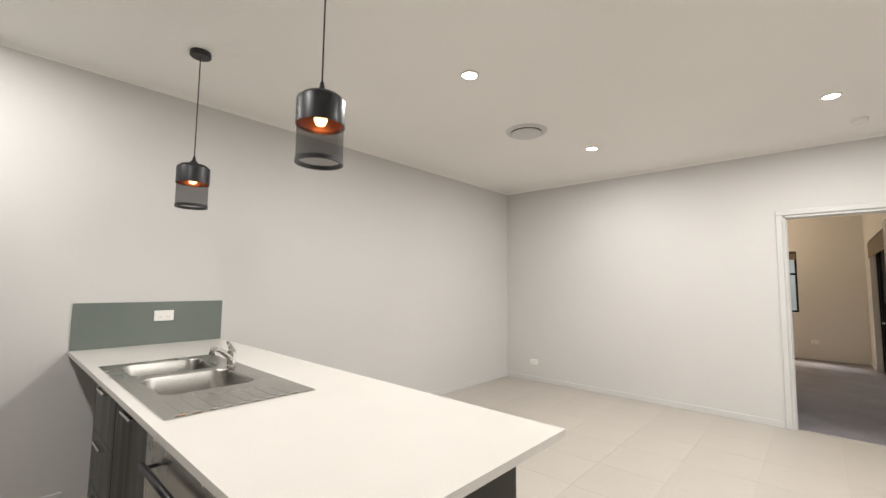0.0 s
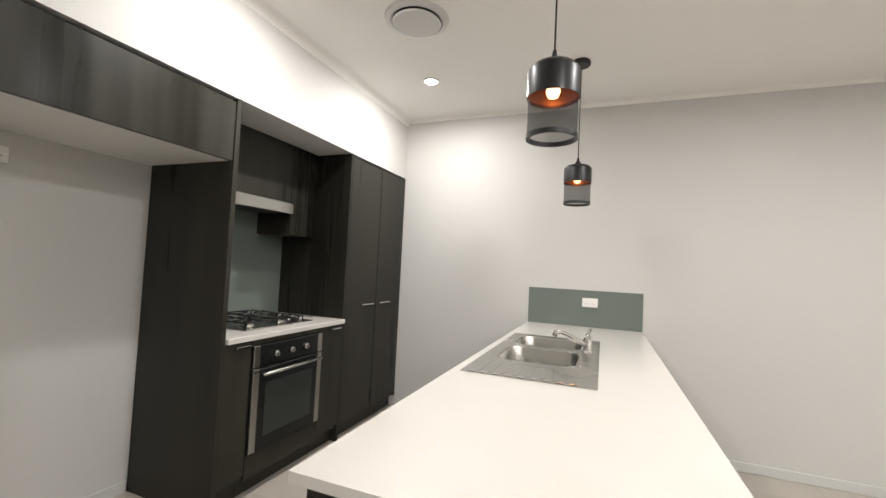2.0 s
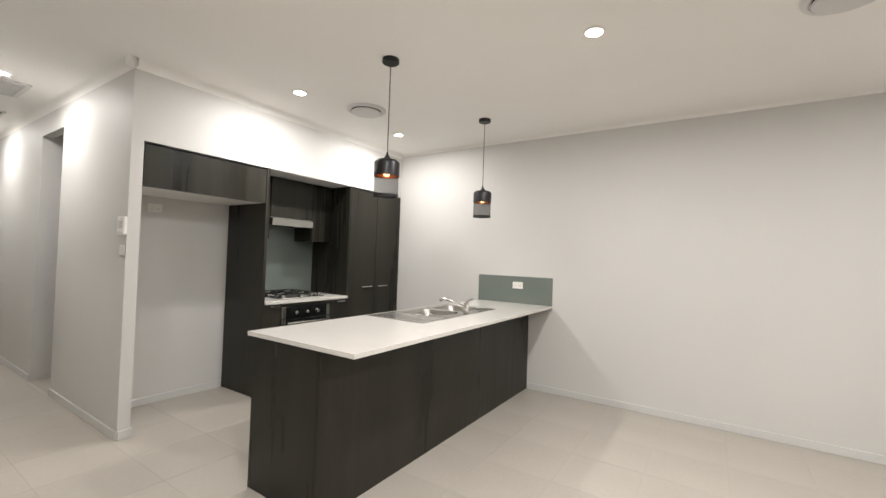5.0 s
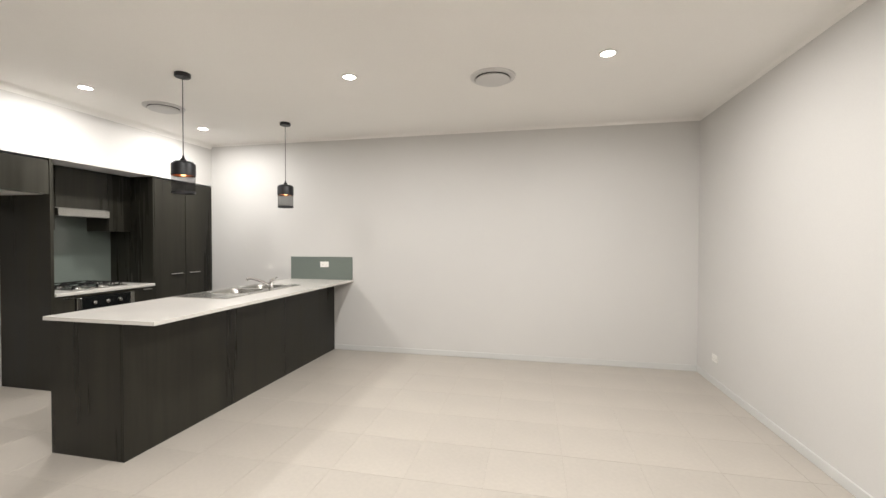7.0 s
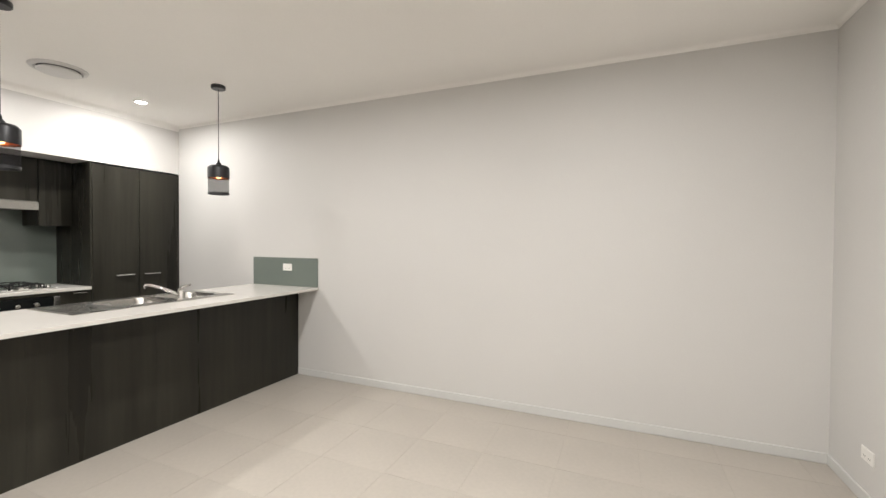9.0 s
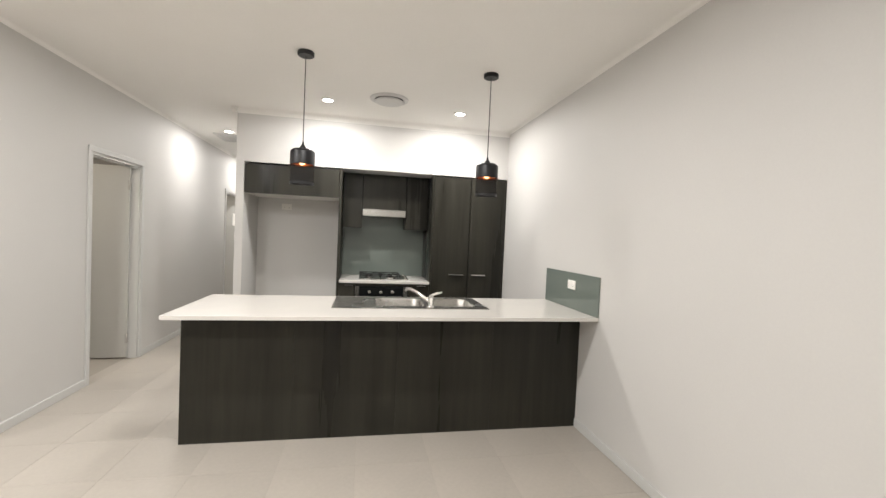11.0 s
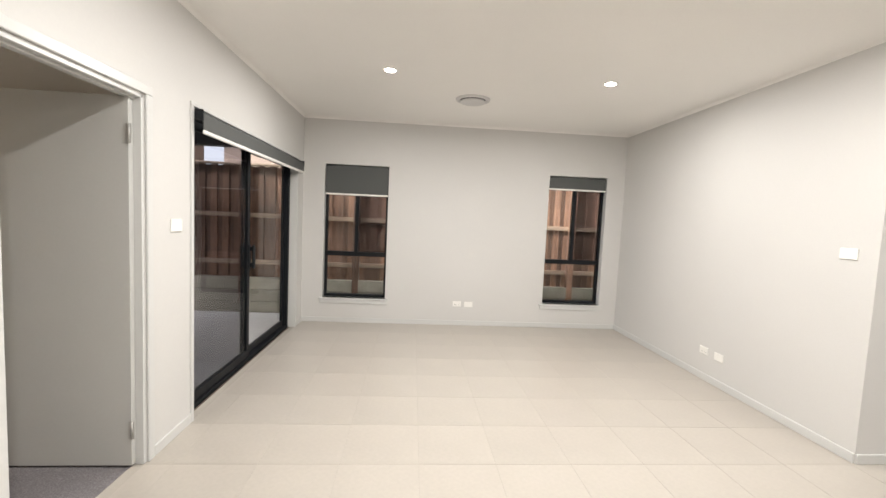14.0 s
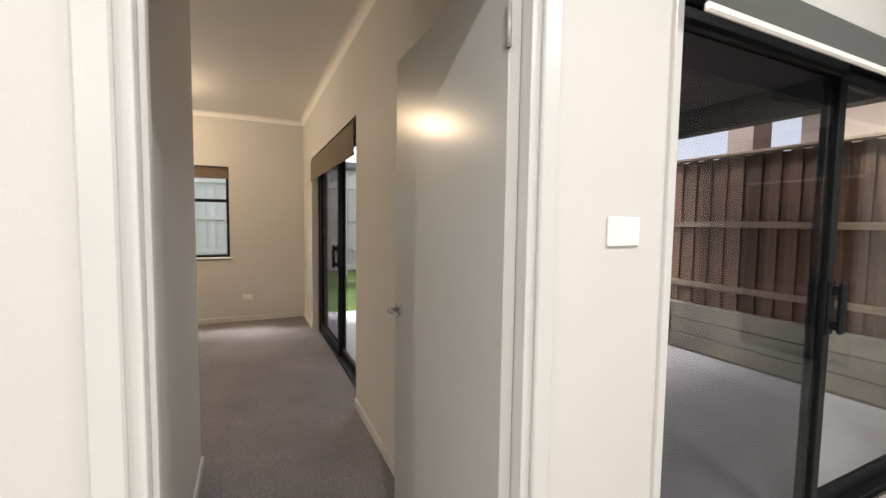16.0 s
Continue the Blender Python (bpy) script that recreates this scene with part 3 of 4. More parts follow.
first = downlight(*DOWNLIGHTS[0], "small round white recessed downlight, lit, in the ceiling", M_LAMP)
for x, y in DOWNLIGHTS[1:]:
    copy_thing(first, pose(x, y, H))
first = downlight(*ADDED_LIGHTS[0], "small round recessed downlight, lit warm, added out of sight", glow("warm_lamp_face", (1.0, 0.80, 0.55), 5))
copy_thing(first, pose(*ADDED_LIGHTS[1], H))
M_DOME = glow("lit_glass_dome", (1.0, 0.76, 0.48), 3)
for x, y in BEDROOM_LIGHTS:
    t = thing("oyster_light", (x, y, H), "round lit glass oyster light on the bedroom ceiling", "ceiling light", "bedroom ceiling lights")
    part("base", lathe([(0.0, 0.0), (0.15, 0.0), (0.15, -0.02), (0.0, -0.02)], 32, (x, y, H)), M_PLASTIC, t, "white base", True)
    part("dome", lathe([(0.14, -0.02), (0.13, -0.05), (0.09, -0.075), (0.0, -0.085)], 32, (x, y, H)), M_DOME, t, "glowing glass dome", True)


def ceiling_vent(x, y):
    """Round air outlet: a flange, a dark throat and a dished cover that hangs below it."""
    t = thing("ceiling_vent", (x, y, H), "round white plastic air-conditioning outlet in the ceiling", "ceiling vent", "round ceiling vents")
    part("flange", lathe([(0.135, 0.0), (0.135, -0.012), (0.150, -0.020), (0.176, -0.012), (0.182, 0.0)], 48, (x, y, H)), M_VENT, t, "", True)
    part("throat", lathe([(0.0, -0.001), (0.136, -0.001), (0.136, -0.012)], 48, (x, y, H)), M_DARK, t, "dark throat", True)
    part("cover", lathe([(0.0, -0.018), (0.10, -0.018), (0.128, -0.020), (0.136, -0.026), (0.13, -0.034), (0.08, -0.038), (0.0, -0.039)], 48, (x, y, H)), M_VENT, t, "", True)
    return t


first = ceiling_vent(-1.315, -1.485)
copy_thing(first, pose(1.923, -1.56, H)), copy_thing(first, pose(1.955, -6.04, H))

smoke = thing("smoke_detector", (3.43, -3.75, H), "round white plastic smoke detector on the ceiling", "smoke detector")
part("base", lathe([(0.0, 0.0), (0.056, 0.0), (0.056, -0.012), (0.0, -0.012)], 32, (3.43, -3.75, H)), M_PLASTIC, smoke, "", True)
part("cap", lathe([(0.050, -0.012), (0.050, -0.026), (0.042, -0.036), (0.0, -0.040)], 32, (3.43, -3.75, H)), M_PLASTIC, smoke, "", True)

grille = thing("return_air_grille", (-3.73, -3.5, H), "white slatted return air grille in the hall ceiling", "ceiling vent")
for b in ((-3.98, -3.74, -3.48, -3.70), (-3.98, -3.32, -3.48, -3.28), (-3.98, -3.70, -3.94, -3.32), (-3.52, -3.70, -3.48, -3.32)):
    part("frame", bx(b[0], b[1], H - 0.016, b[2], b[3], H, 0.003), M_VENT, grille)
part("backing", bx(-3.94, -3.70, H - 0.003, -3.52, -3.32, H - 0.001), M_DARK, grille, "dark backing")
for i in range(14):
    part("slat", bx(-3.935 + i * 0.03, -3.70, H - 0.013, -3.917 + i * 0.03, -3.32, H - 0.005), M_VENT, grille)

hatch = thing("ceiling_hatch", (-4.9, -3.4, H), "dark square service hatch in the hall ceiling", "hatch")
part("panel", bx(-5.07, -3.58, H - 0.006, -4.73, -3.24, H), M_DARK, hatch, "dark panel")
for b in ((-5.09, -3.60, -4.71, -3.58), (-5.09, -3.24, -4.71, -3.22), (-5.09, -3.58, -5.07, -3.24), (-4.73, -3.58, -4.71, -3.24)):
    part("frame", bx(b[0], b[1], H - 0.012, b[2], b[3], H, 0.002), M_VENT, hatch)


def pendant(x, y, label):
    zb = 1.768
    t = thing("pendant_light", (x, y, H), label, "pendant light", "pendants over the bench")
    part("ceiling_rose", lathe([(0.0, H), (0.056, H), (0.058, H - 0.006), (0.058, H - 0.026), (0.052, H - 0.031), (0.0, H - 0.031)], 32, (x, y, 0)), M_BLACK, t, "black ceiling rose", True)
    part("cord", tube([(x, y, H - 0.03), (x, y, zb + 0.294)], 0.0032, 8), M_BLACK, t, "black fabric cord", True)
    part("cord_grip", lathe([(0.0, zb + 0.309), (0.006, zb + 0.306), (0.010, zb + 0.284), (0.022, zb + 0.269), (0.022, zb + 0.258)], 24, (x, y, 0)), M_BLACK, t, "", True)
    shade = part("shade", lathe([(0.020, zb + 0.260), (0.068, zb + 0.252), (0.085, zb + 0.236), (0.0865, zb + 0.230), (0.0865, zb + 0.140), (0.0845, zb + 0.140), (0.0845, zb + 0.228), (0.067, zb + 0.246), (0.02, zb + 0.254)], 48, (x, y, 0)), M_BLACK, t, "glossy black metal upper shade", True)
    part("lining", lathe([(0.0838, zb + 0.141), (0.0838, zb + 0.227), (0.066, zb + 0.243), (0.02, zb + 0.250)], 48, (x, y, 0)), M_COPPER, shade, "copper inside of the shade", True)
    part("mesh_shade", lathe([(0.082, zb + 0.006), (0.082, zb + 0.150)], 48, (x, y, 0)), M_SHADE_MESH, t, "fine black wire mesh lower shade", True)
    part("bottom_ring", lathe([(0.077, zb + 0.016), (0.077, zb), (0.0845, zb), (0.0845, zb + 0.016), (0.077, zb + 0.016)], 48, (x, y, 0)), M_BLACK, t, "", True)
    part("lamp_holder", lathe([(0.0, zb + 0.254), (0.021, zb + 0.254), (0.021, zb + 0.189), (0.0, zb + 0.189)], 24, (x, y, 0)), M_BLACK, t, "", True)
    part("bulb", lathe([(0.012, zb + 0.190), (0.013, zb + 0.184), (0.022, zb + 0.175), (0.024, zb + 0.162), (0.017, zb + 0.145), (0.0, zb + 0.138)], 24, (x, y, 0)), M_BULB, t, "glowing warm filament bulb", True)
    return t


first = pendant(-0.467, -2.130, "black pendant light with wire mesh lower shade over the bench")
copy_thing(first, pose(-0.467, -0.745, H))

# ---- switches and outlets ----


def plate(name, axis, at, w, h, label, kind, gang=2, slots=True):
    """A wall plate with rockers; at is its middle on the wall, axis the way that it faces."""
    x, y, z = at
    t = thing(name, at, label, kind)

    def b(u0, u1, v0, v1, d0, d1, bev):
        if axis in ("+x", "-x"):
            s = 1 if axis == "+x" else -1
            return bx(x + s * d0, y + u0, z + v0, x + s * d1, y + u1, z + v1, bev)
        s = 1 if axis == "+y" else -1
        return bx(x + u0, y + s * d0, z + v0, x + u1, y + s * d1, z + v1, bev)
    part("plate", b(-w / 2, w / 2, -h / 2, h / 2, 0.0, 0.009, 0.003), M_PLASTIC, t)
    for i in range(gang):
        c = (i - (gang - 1) / 2) * w * 0.42
        part("rocker", b(c - 0.007, c + 0.007, h * 0.14, h * 0.36, 0.0088, 0.0098, 0.0004), M_PLASTIC, t)
        if slots:
            for dx in (-0.007, 0.007):
                part("socket_slot", b(c + dx - 0.0012, c + dx + 0.0012, -0.014, -0.004, 0.0088, 0.0094, 0), M_DARK, t, "dark socket slot")
    return t


plate("power_outlet", "-y", (-0.385, -0.012, 1.095), 0.118, 0.072, "white double power outlet on the grey-green splashback", "outlet")
plate("power_outlet", "-x", (XE, -0.445, 0.262), 0.116, 0.072, "white double power outlet low on the wall", "outlet")
plate("power_outlet", "+y", (1.885, YS, 0.298), 0.116, 0.072, "white double power outlet below the windows", "outlet")
plate("data_outlet", "+y", (1.725, YS, 0.295), 0.116, 0.072, "white aerial and data plate beside an outlet", "outlet", 2, False)
plate("power_outlet", "+x", (XD, -5.43, 0.285), 0.116, 0.072, "white double power outlet low on the wall", "outlet")
plate("data_outlet", "+x", (XD, -5.23, 0.28), 0.116, 0.072, "white aerial plate beside an outlet", "outlet", 2, False)
plate("light_switch", "+x", (XD, -4.19, 1.348), 0.116, 0.074, "white light switch plate near the wall's corner", "switch", 3, False)
plate("light_switch", "-x", (XE, -4.309, 1.344), 0.118, 0.080, "white light switch plate beside the doorway", "switch", 3, False)
plate("light_switch", "-y", (-2.145, YK, 1.341), 0.072, 0.080, "white light switch below the climate controller", "switch", 1, False)
plate("power_outlet", "-x", (XB, -3.35, 0.32), 0.116, 0.072, "white power outlet low on the bedroom wall", "outlet")
plate("power_outlet", "+x", (-2.72, -2.62, 1.72), 0.116, 0.072, "white power outlet high in the fridge recess", "outlet")

ctl = thing("climate_controller", (-2.145, YK, 1.5), "white air-conditioning controller with small screen on the hall wall", "thermostat")
part("body", bx(-2.205, YK - 0.022, 1.455, -2.085, YK, 1.585, 0.006), M_PLASTIC, ctl)
part("screen", bx(-2.187, YK - 0.0235, 1.50, -2.103, YK - 0.0215, 1.555), M_VENT, ctl, "grey display")
for i in range(3):
    part("button", bx(-2.183 + i * 0.03, YK - 0.025, 1.462, -2.163 + i * 0.03, YK - 0.0215, 1.476, 0.002), M_VENT, ctl)

# ---- kitchen wall units ----
BACK, FRONT, G = -2.715, XF, 0.0025


def pull(door, y0, y1, z, x=FRONT):
    part("handle", bx(x + 0.001, y0, z - 0.005, x + 0.022, y1, z + 0.005, 0.002), M_CHROME, door, "slim chrome edge pull")


u = thing("overhead_cabinet", (-2.4, -2.45, 1.82), "dark wood-grain cabinet above the empty fridge recess", "cabinet")
part("body", bx(BACK, -2.945, 1.835, FRONT - 0.02, -1.965, 2.135), M_DARK, u)
part("white_underside", bx(BACK, -2.945, 1.820, FRONT - 0.02, -1.965, 1.834), M_PLASTIC, u, "white underside")
for a, b in ((-2.952, -1.962),):
    part("door", bx(FRONT - 0.019, a + G, 1.818, FRONT, b - G, 2.128, 0.0015), M_WOOD, u)

u = thing("tall_end_panel", (-2.4, -1.945, 0), "full-height dark wood-grain panel beside the fridge recess", "panel")
part("panel", bx(BACK, -1.960, 0.0, FRONT + 0.004, -1.932, 2.146, 0.0015), M_WOOD, u)
part("return_panel", bx(BACK, -1.931, 2.13, FRONT - 0.3, -1.90, 2.146), M_WOOD, u)

u = thing("base_cabinet", (-2.4, -1.84, 0), "narrow dark wood-grain base cabinet beside the oven", "cabinet", "cooktop base cabinets")
part("body", bx(BACK, -1.929, 0.10, FRONT - 0.02, -1.757, 0.868), M_DARK, u)
d = part("door", bx(FRONT - 0.019, -1.930, 0.13, FRONT, -1.757, 0.862, 0.0015), M_WOOD, u)
pull(d, -1.87, -1.775, 0.842)
part("plinth", bx(FRONT - 0.075, -1.929, 0.0, FRONT - 0.058, -1.757, 0.10), M_WOOD, u)
u = thing("base_cabinet", (-2.4, -1.03, 0), "narrow dark wood-grain base cabinet beside the pantry", "cabinet", "cooktop base cabinets")
part("body", bx(BACK, -1.148, 0.10, FRONT - 0.02, -0.912, 0.868), M_DARK, u)
d = part("door", bx(FRONT - 0.019, -1.148, 0.13, FRONT, -0.908, 0.862, 0.0015), M_WOOD, u)
pull(d, -1.055, -0.945, 0.842)
part("plinth", bx(FRONT - 0.075, -1.148, 0.0, FRONT - 0.058, -0.912, 0.10), M_WOOD, u)

u = thing("oven_housing", (-2.4, -1.45, 0), "dark wood-grain cabinet holding the built-in oven", "cabinet")
part("lower_panel", bx(FRONT - 0.019, -1.752, 0.10, FRONT, -1.152, 0.232, 0.0015), M_WOOD, u)
part("upper_rail", bx(FRONT - 0.019, -1.752, 0.838, FRONT, -1.152, 0.866, 0.0015), M_WOOD, u)
part("plinth", bx(FRONT - 0.075, -1.752, 0.0, FRONT - 0.058, -1.152, 0.10), M_WOOD, u)
part("body", bx(BACK, -1.752, 0.10, -2.66, -1.152, 0.866), M_DARK, u)

ov = thing("built_in_oven", (-2.4, -1.45, 0.24), "built-in electric oven with black glass and steel trim", "oven")
part("body", bx(-2.64, -1.745, 0.24, FRONT - 0.004, -1.159, 0.83), M_DARK, ov)
part("control_panel", bx(FRONT - 0.003, -1.70, 0.712, FRONT + 0.016, -1.205, 0.832, 0.003), M_BLKGLASS, ov, "black control panel")
for a, b in ((-1.748, -1.703), (-1.202, -1.157)):
    part("steel_trim", bx(FRONT - 0.003, a, 0.712, FRONT + 0.017, b, 0.832, 0.002), M_STEEL, ov, "steel trim")
for y in (-1.59, -1.46, -1.33):
    k = part("knob", tube([(FRONT + 0.016, y, 0.772), (FRONT + 0.034, y, 0.772), (FRONT + 0.040, y, 0.772)], [0.020, 0.018, 0.014], 24), M_STEEL, ov, "steel control knob", True)
    part("knob_grip", bx(FRONT + 0.040, y - 0.003, 0.758, FRONT + 0.046, y + 0.003, 0.786, 0.001), M_STEEL, k)
dr = part("door", bx(FRONT - 0.003, -1.70, 0.242, FRONT + 0.018, -1.205, 0.704, 0.003), M_BLKGLASS, ov, "black glass oven door")
for a, b in ((-1.748, -1.703), (-1.202, -1.157)):
    part("steel_stile", bx(FRONT - 0.003, a, 0.242, FRONT + 0.019, b, 0.704, 0.002), M_STEEL, dr, "steel stile")
part("viewing_window", bx(FRONT + 0.0185, -1.655, 0.315, FRONT + 0.0195, -1.25, 0.615), material("oven_window", (0.028, 0.032, 0.030), 0.06, grain=(40, 0.05), spec=0.35), dr)
part("bar_handle", tube([(FRONT + 0.052, -1.705, 0.675), (FRONT + 0.052, -1.20, 0.675)], 0.010, 12), M_STEEL, dr, "steel bar handle", True)
for y in (-1.67, -1.235):
    part("handle_bracket", tube([(FRONT + 0.018, y, 0.675), (FRONT + 0.052, y, 0.675)], 0.006, 10), M_STEEL, dr, "", True)

tp = thing("cooktop_bench", (-2.4, -1.42, 0.88), "white stone benchtop section under the gas cooktop", "countertop")
part("stone_top", bx(BACK, -1.931, 0.869, FRONT + 0.022, -0.905, 0.90, 0.003), M_STONE, tp)
sp = thing("splashback", (-2.7, -1.42, 0.9), "grey-green glass splashback behind the cooktop", "splashback")
part("glass_panel", bx(BACK, -1.93, 0.9005, BACK + 0.007, -0.905, 1.75, 0.001), M_SPLASH, sp)

hb = thing("gas_cooktop", (-2.45, -1.42, 0.90), "four-burner steel gas cooktop with black iron trivets", "cooktop")
part("hob_plate", bx(-2.66, -1.71, 0.9004, -2.185, -1.125, 0.908, 0.003), M_STEEL, hb)
for cx, cy, r in ((-2.54, -1.59, 0.045), (-2.30, -1.59, 0.034), (-2.54, -1.34, 0.034), (-2.30, -1.34, 0.05)):
    bn = part("burner", lathe([(r * 1.25, 0.908), (r * 1.2, 0.916), (r, 0.918), (r, 0.926), (0.0, 0.927)], 24, (cx, cy, 0)), M_STEEL, hb, "", True)
    part("burner_cap", lathe([(r * 0.85, 0.926), (r * 0.85, 0.932), (r * 0.7, 0.936), (0.0, 0.937)], 24, (cx, cy, 0)), M_IRON, bn, "", True)
for x0, x1 in ((-2.655, -2.425), (-2.415, -2.195)):
    for y0, y1 in ((-1.705, -1.47), (-1.46, -1.225)):
        tr = part("trivet", tube([(x0, y0, 0.945), (x1, y0, 0.945), (x1, y1, 0.945), (x0, y1, 0.945), (x0, y0, 0.945)], 0.005, 6), M_IRON, hb, "black cast iron trivet")
        xm, ym = (x0 + x1) / 2, (y0 + y1) / 2
        for p, q in (((x0, ym), (xm - 0.03, ym)), ((xm + 0.03, ym), (x1, ym)), ((xm, y0), (xm, ym - 0.03)), ((xm, ym + 0.03), (xm, y1))):
            part("trivet_finger", tube([(*p, 0.946), (*q, 0.952)], 0.005, 6), M_IRON, tr)
        for p in ((x0, y0), (x1, y0), (x1, y1), (x0, y1)):
            part("trivet_foot", tube([(*p, 0.907), (*p, 0.945)], 0.005, 6), M_IRON, tr)
for i in range(4):
    part("control_knob", lathe([(0.020, 0.908), (0.019, 0.922), (0.016, 0.928), (0.0, 0.929)], 20, (-2.58 + i * 0.105, -1.165, 0)), M_STEEL, hb, "steel control knob", True)

XU = -2.40
u = thing("wall_cabinet", (-2.55, -1.42, 1.73), "dark wood-grain wall cabinet above the rangehood", "cabinet")
part("body", bx(BACK, -1.700, 1.735, XU - 0.02, -1.178, 2.146), M_DARK, u)
part("door", bx(XU - 0.019, -1.700 + G, 1.732, XU, -1.178 - G, 2.146, 0.0015), M_WOOD, u)
for a, b, lab in ((-1.928, -1.703, "narrow dark wood-grain wall cabinet left open below"), (-1.174, -0.908, "dark wood-grain wall cabinet beside the rangehood")):
    u = thing("wall_cabinet", (-2.55, a, 1.5), lab.replace(" left open below", " next to the tall panel"), "cabinet")
    part("body", bx(BACK, a, 1.505, XU - 0.02, b, 2.146), M_DARK, u)
    part("door", bx(XU - 0.019, a + G, 1.50, XU, b - G, 2.146, 0.0015), M_WOOD, u)
    part("side_panel", bx(BACK + 0.01, (a if b > -1 else b) - 0.001, 1.502, XU - 0.02, (a if b > -1 else b) + 0.001, 1.732), M_WOOD, u)

rh = thing("rangehood", (-2.5, -1.44, 1.64), "slim slide-out rangehood with a brushed steel front", "rangehood")
part("body", bx(BACK, -1.695, 1.655, XU - 0.01, -1.183, 1.731), M_STEEL, rh)
part("front_strip", bx(XU - 0.01, -1.697, 1.645, XU + 0.03, -1.181, 1.722, 0.003), M_STEEL, rh, "brushed steel front strip")
part("filter", bx(BACK + 0.06, -1.65, 1.650, XU - 0.03, -1.23, 1.654), M_DARK, rh, "dark filter")

u = thing("pantry_cupboard", (-2.4, -0.46, 0), "tall two-door dark wood-grain pantry cupboard against the wall", "cupboard")
part("side_panel", bx(BACK, -0.905, 0.0, FRONT, -0.887, 2.146, 0.0015), M_WOOD, u)
part("body", bx(BACK, -0.886, 0.10, FRONT - 0.02, -0.003, 2.14), M_DARK, u)
for a, b, h0, h1 in ((-0.886, -0.447, -0.68, -0.475), (-0.443, -0.022, -0.405, -0.20)):
    d = part("door", bx(FRONT - 0.019, a + G, 0.125, FRONT + 0.001, b - G, 2.128, 0.0015), M_WOOD, u)
    pull(d, h0, h1 - 0.03, 0.99, FRONT + 0.001)
part("filler_strip", bx(FRONT - 0.019, -0.021, 0.10, FRONT - 0.002, -0.001, 2.14), M_WOOD, u)
part("plinth", bx(FRONT - 0.075, -0.886, 0.0, FRONT - 0.058, -0.003, 0.10), M_WOOD, u)

# ---- island bench ----
BX0, BY0 = -0.873, -2.836
SX0, SX1, SY0, SY1 = -0.832, -0.298, -1.882, -0.722     # sink
bt = thing("benchtop", (-0.43, -1.4, 0.88), "long white speckled stone benchtop with a sink cut-out", "countertop")
bm = bmesh.new()
for b in ((BX0, BY0, 0.0, SY0 + 0.02), (BX0, SY1 - 0.02, 0.0, 0.0)):
    add_box(bm, b[0], b[1], 0.876, b[2], b[3], 0.90)
for b in ((BX0, SX0 + 0.02), (SX1 - 0.02, 0.0)):
    add_box(bm, b[0], SY0 + 0.02, 0.876, b[1], SY1 - 0.02, 0.90)
bmesh.ops.remove_doubles(bm, verts=bm.verts[:], dist=1e-5)
part("stone_top", bm, M_STONE, bt)

sp = thing("splashback", (-0.43, 0, 0.9), "grey-green painted glass upstand at the end of the bench", "splashback")
part("glass_panel", bx(BX0 + 0.002, -0.010, 0.9008, -0.001, -0.001, 1.192, 0.001), M_SPLASH, sp)

bp = thing("bench_back_panel", (-0.265, -1.4, 0), "dark wood-grain panels cladding the back of the bench", "panel")
w = 2.818 / 4
for i in range(4):
    part("panel", bx(-0.273, -2.818 + i * w + 0.0002, 0.0, -0.255, -2.818 + (i + 1) * w - 0.0002, 0.8755), M_WOOD, bp)
ep = thing("bench_end_panel", (-0.5, -2.81, 0), "dark wood-grain panel closing the end of the bench", "panel")
part("panel", bx(-0.838, -2.819, 0.0, -0.2745, -2.800, 0.8755, 0.0008), M_WOOD, ep)

KX = -0.838   # kitchen side fronts


def bench_unit(y0, y1, drawers, label):
    u = thing("bench_cabinet", (-0.55, (y0 + y1) / 2, 0), label, "cabinet", "bench cabinets")
    part("body", bx(KX + 0.02, y0, 0.10, -0.2745, y1, 0.62), M_DARK, u)
    part("plinth", bx(KX + 0.06, y0, 0.0, KX + 0.075, y1, 0.10), M_WOOD, u)
    h = (0.862 - 0.13) / drawers
    for i in range(drawers):
        d = part("drawer_front" if drawers > 1 else "door", bx(KX, y0 + G, 0.13 + i * h + 0.002, KX + 0.018, y1 - G, 0.13 + (i + 1) * h - 0.002, 0.0015), M_WOOD, u)
        ym = (y0 + y1) / 2
        part("handle", bx(KX - 0.022, ym - 0.08, 0.13 + (i + 1) * h - 0.035, KX - 0.001, ym + 0.08, 0.13 + (i + 1) * h - 0.025, 0.002), M_CHROME, d, "slim chrome pull")


bench_unit(-1.22, -0.74, 3, "dark wood-grain drawer unit under the sink")
bench_unit(-1.735, -1.225, 1, "dark wood-grain sink cabinet with one door")
bench_unit(-2.798, -2.365, 1, "dark wood-grain cabinet at the bench end")
dw = thing("dishwasher", (-0.55, -2.05, 0.1), "stainless steel dishwasher under the benchtop", "dishwasher")
part("body", bx(KX + 0.02, -2.355, 0.02, -0.2745, -1.745, 0.62), M_DARK, dw)
d = part("door", bx(KX - 0.006, -2.352, 0.11, KX + 0.018, -1.748, 0.845, 0.004), M_STEEL, dw, "brushed steel door")
part("handle", tube([(KX - 0.04, -2.25, 0.77), (KX - 0.04, -1.85, 0.77)], 0.010, 10), M_BLACK, d, "dark bar handle", True)
for y in (-2.22, -1.88):
    part("handle_bracket", tube([(KX - 0.006, y, 0.77), (KX - 0.04, y, 0.77)], 0.006, 8), M_BLACK, d, "", True)
part("kick_panel", bx(KX + 0.05, -2.352, 0.0, KX + 0.065, -1.748, 0.105), M_BLACK, dw)
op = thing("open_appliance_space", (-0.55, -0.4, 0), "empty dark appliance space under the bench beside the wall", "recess")
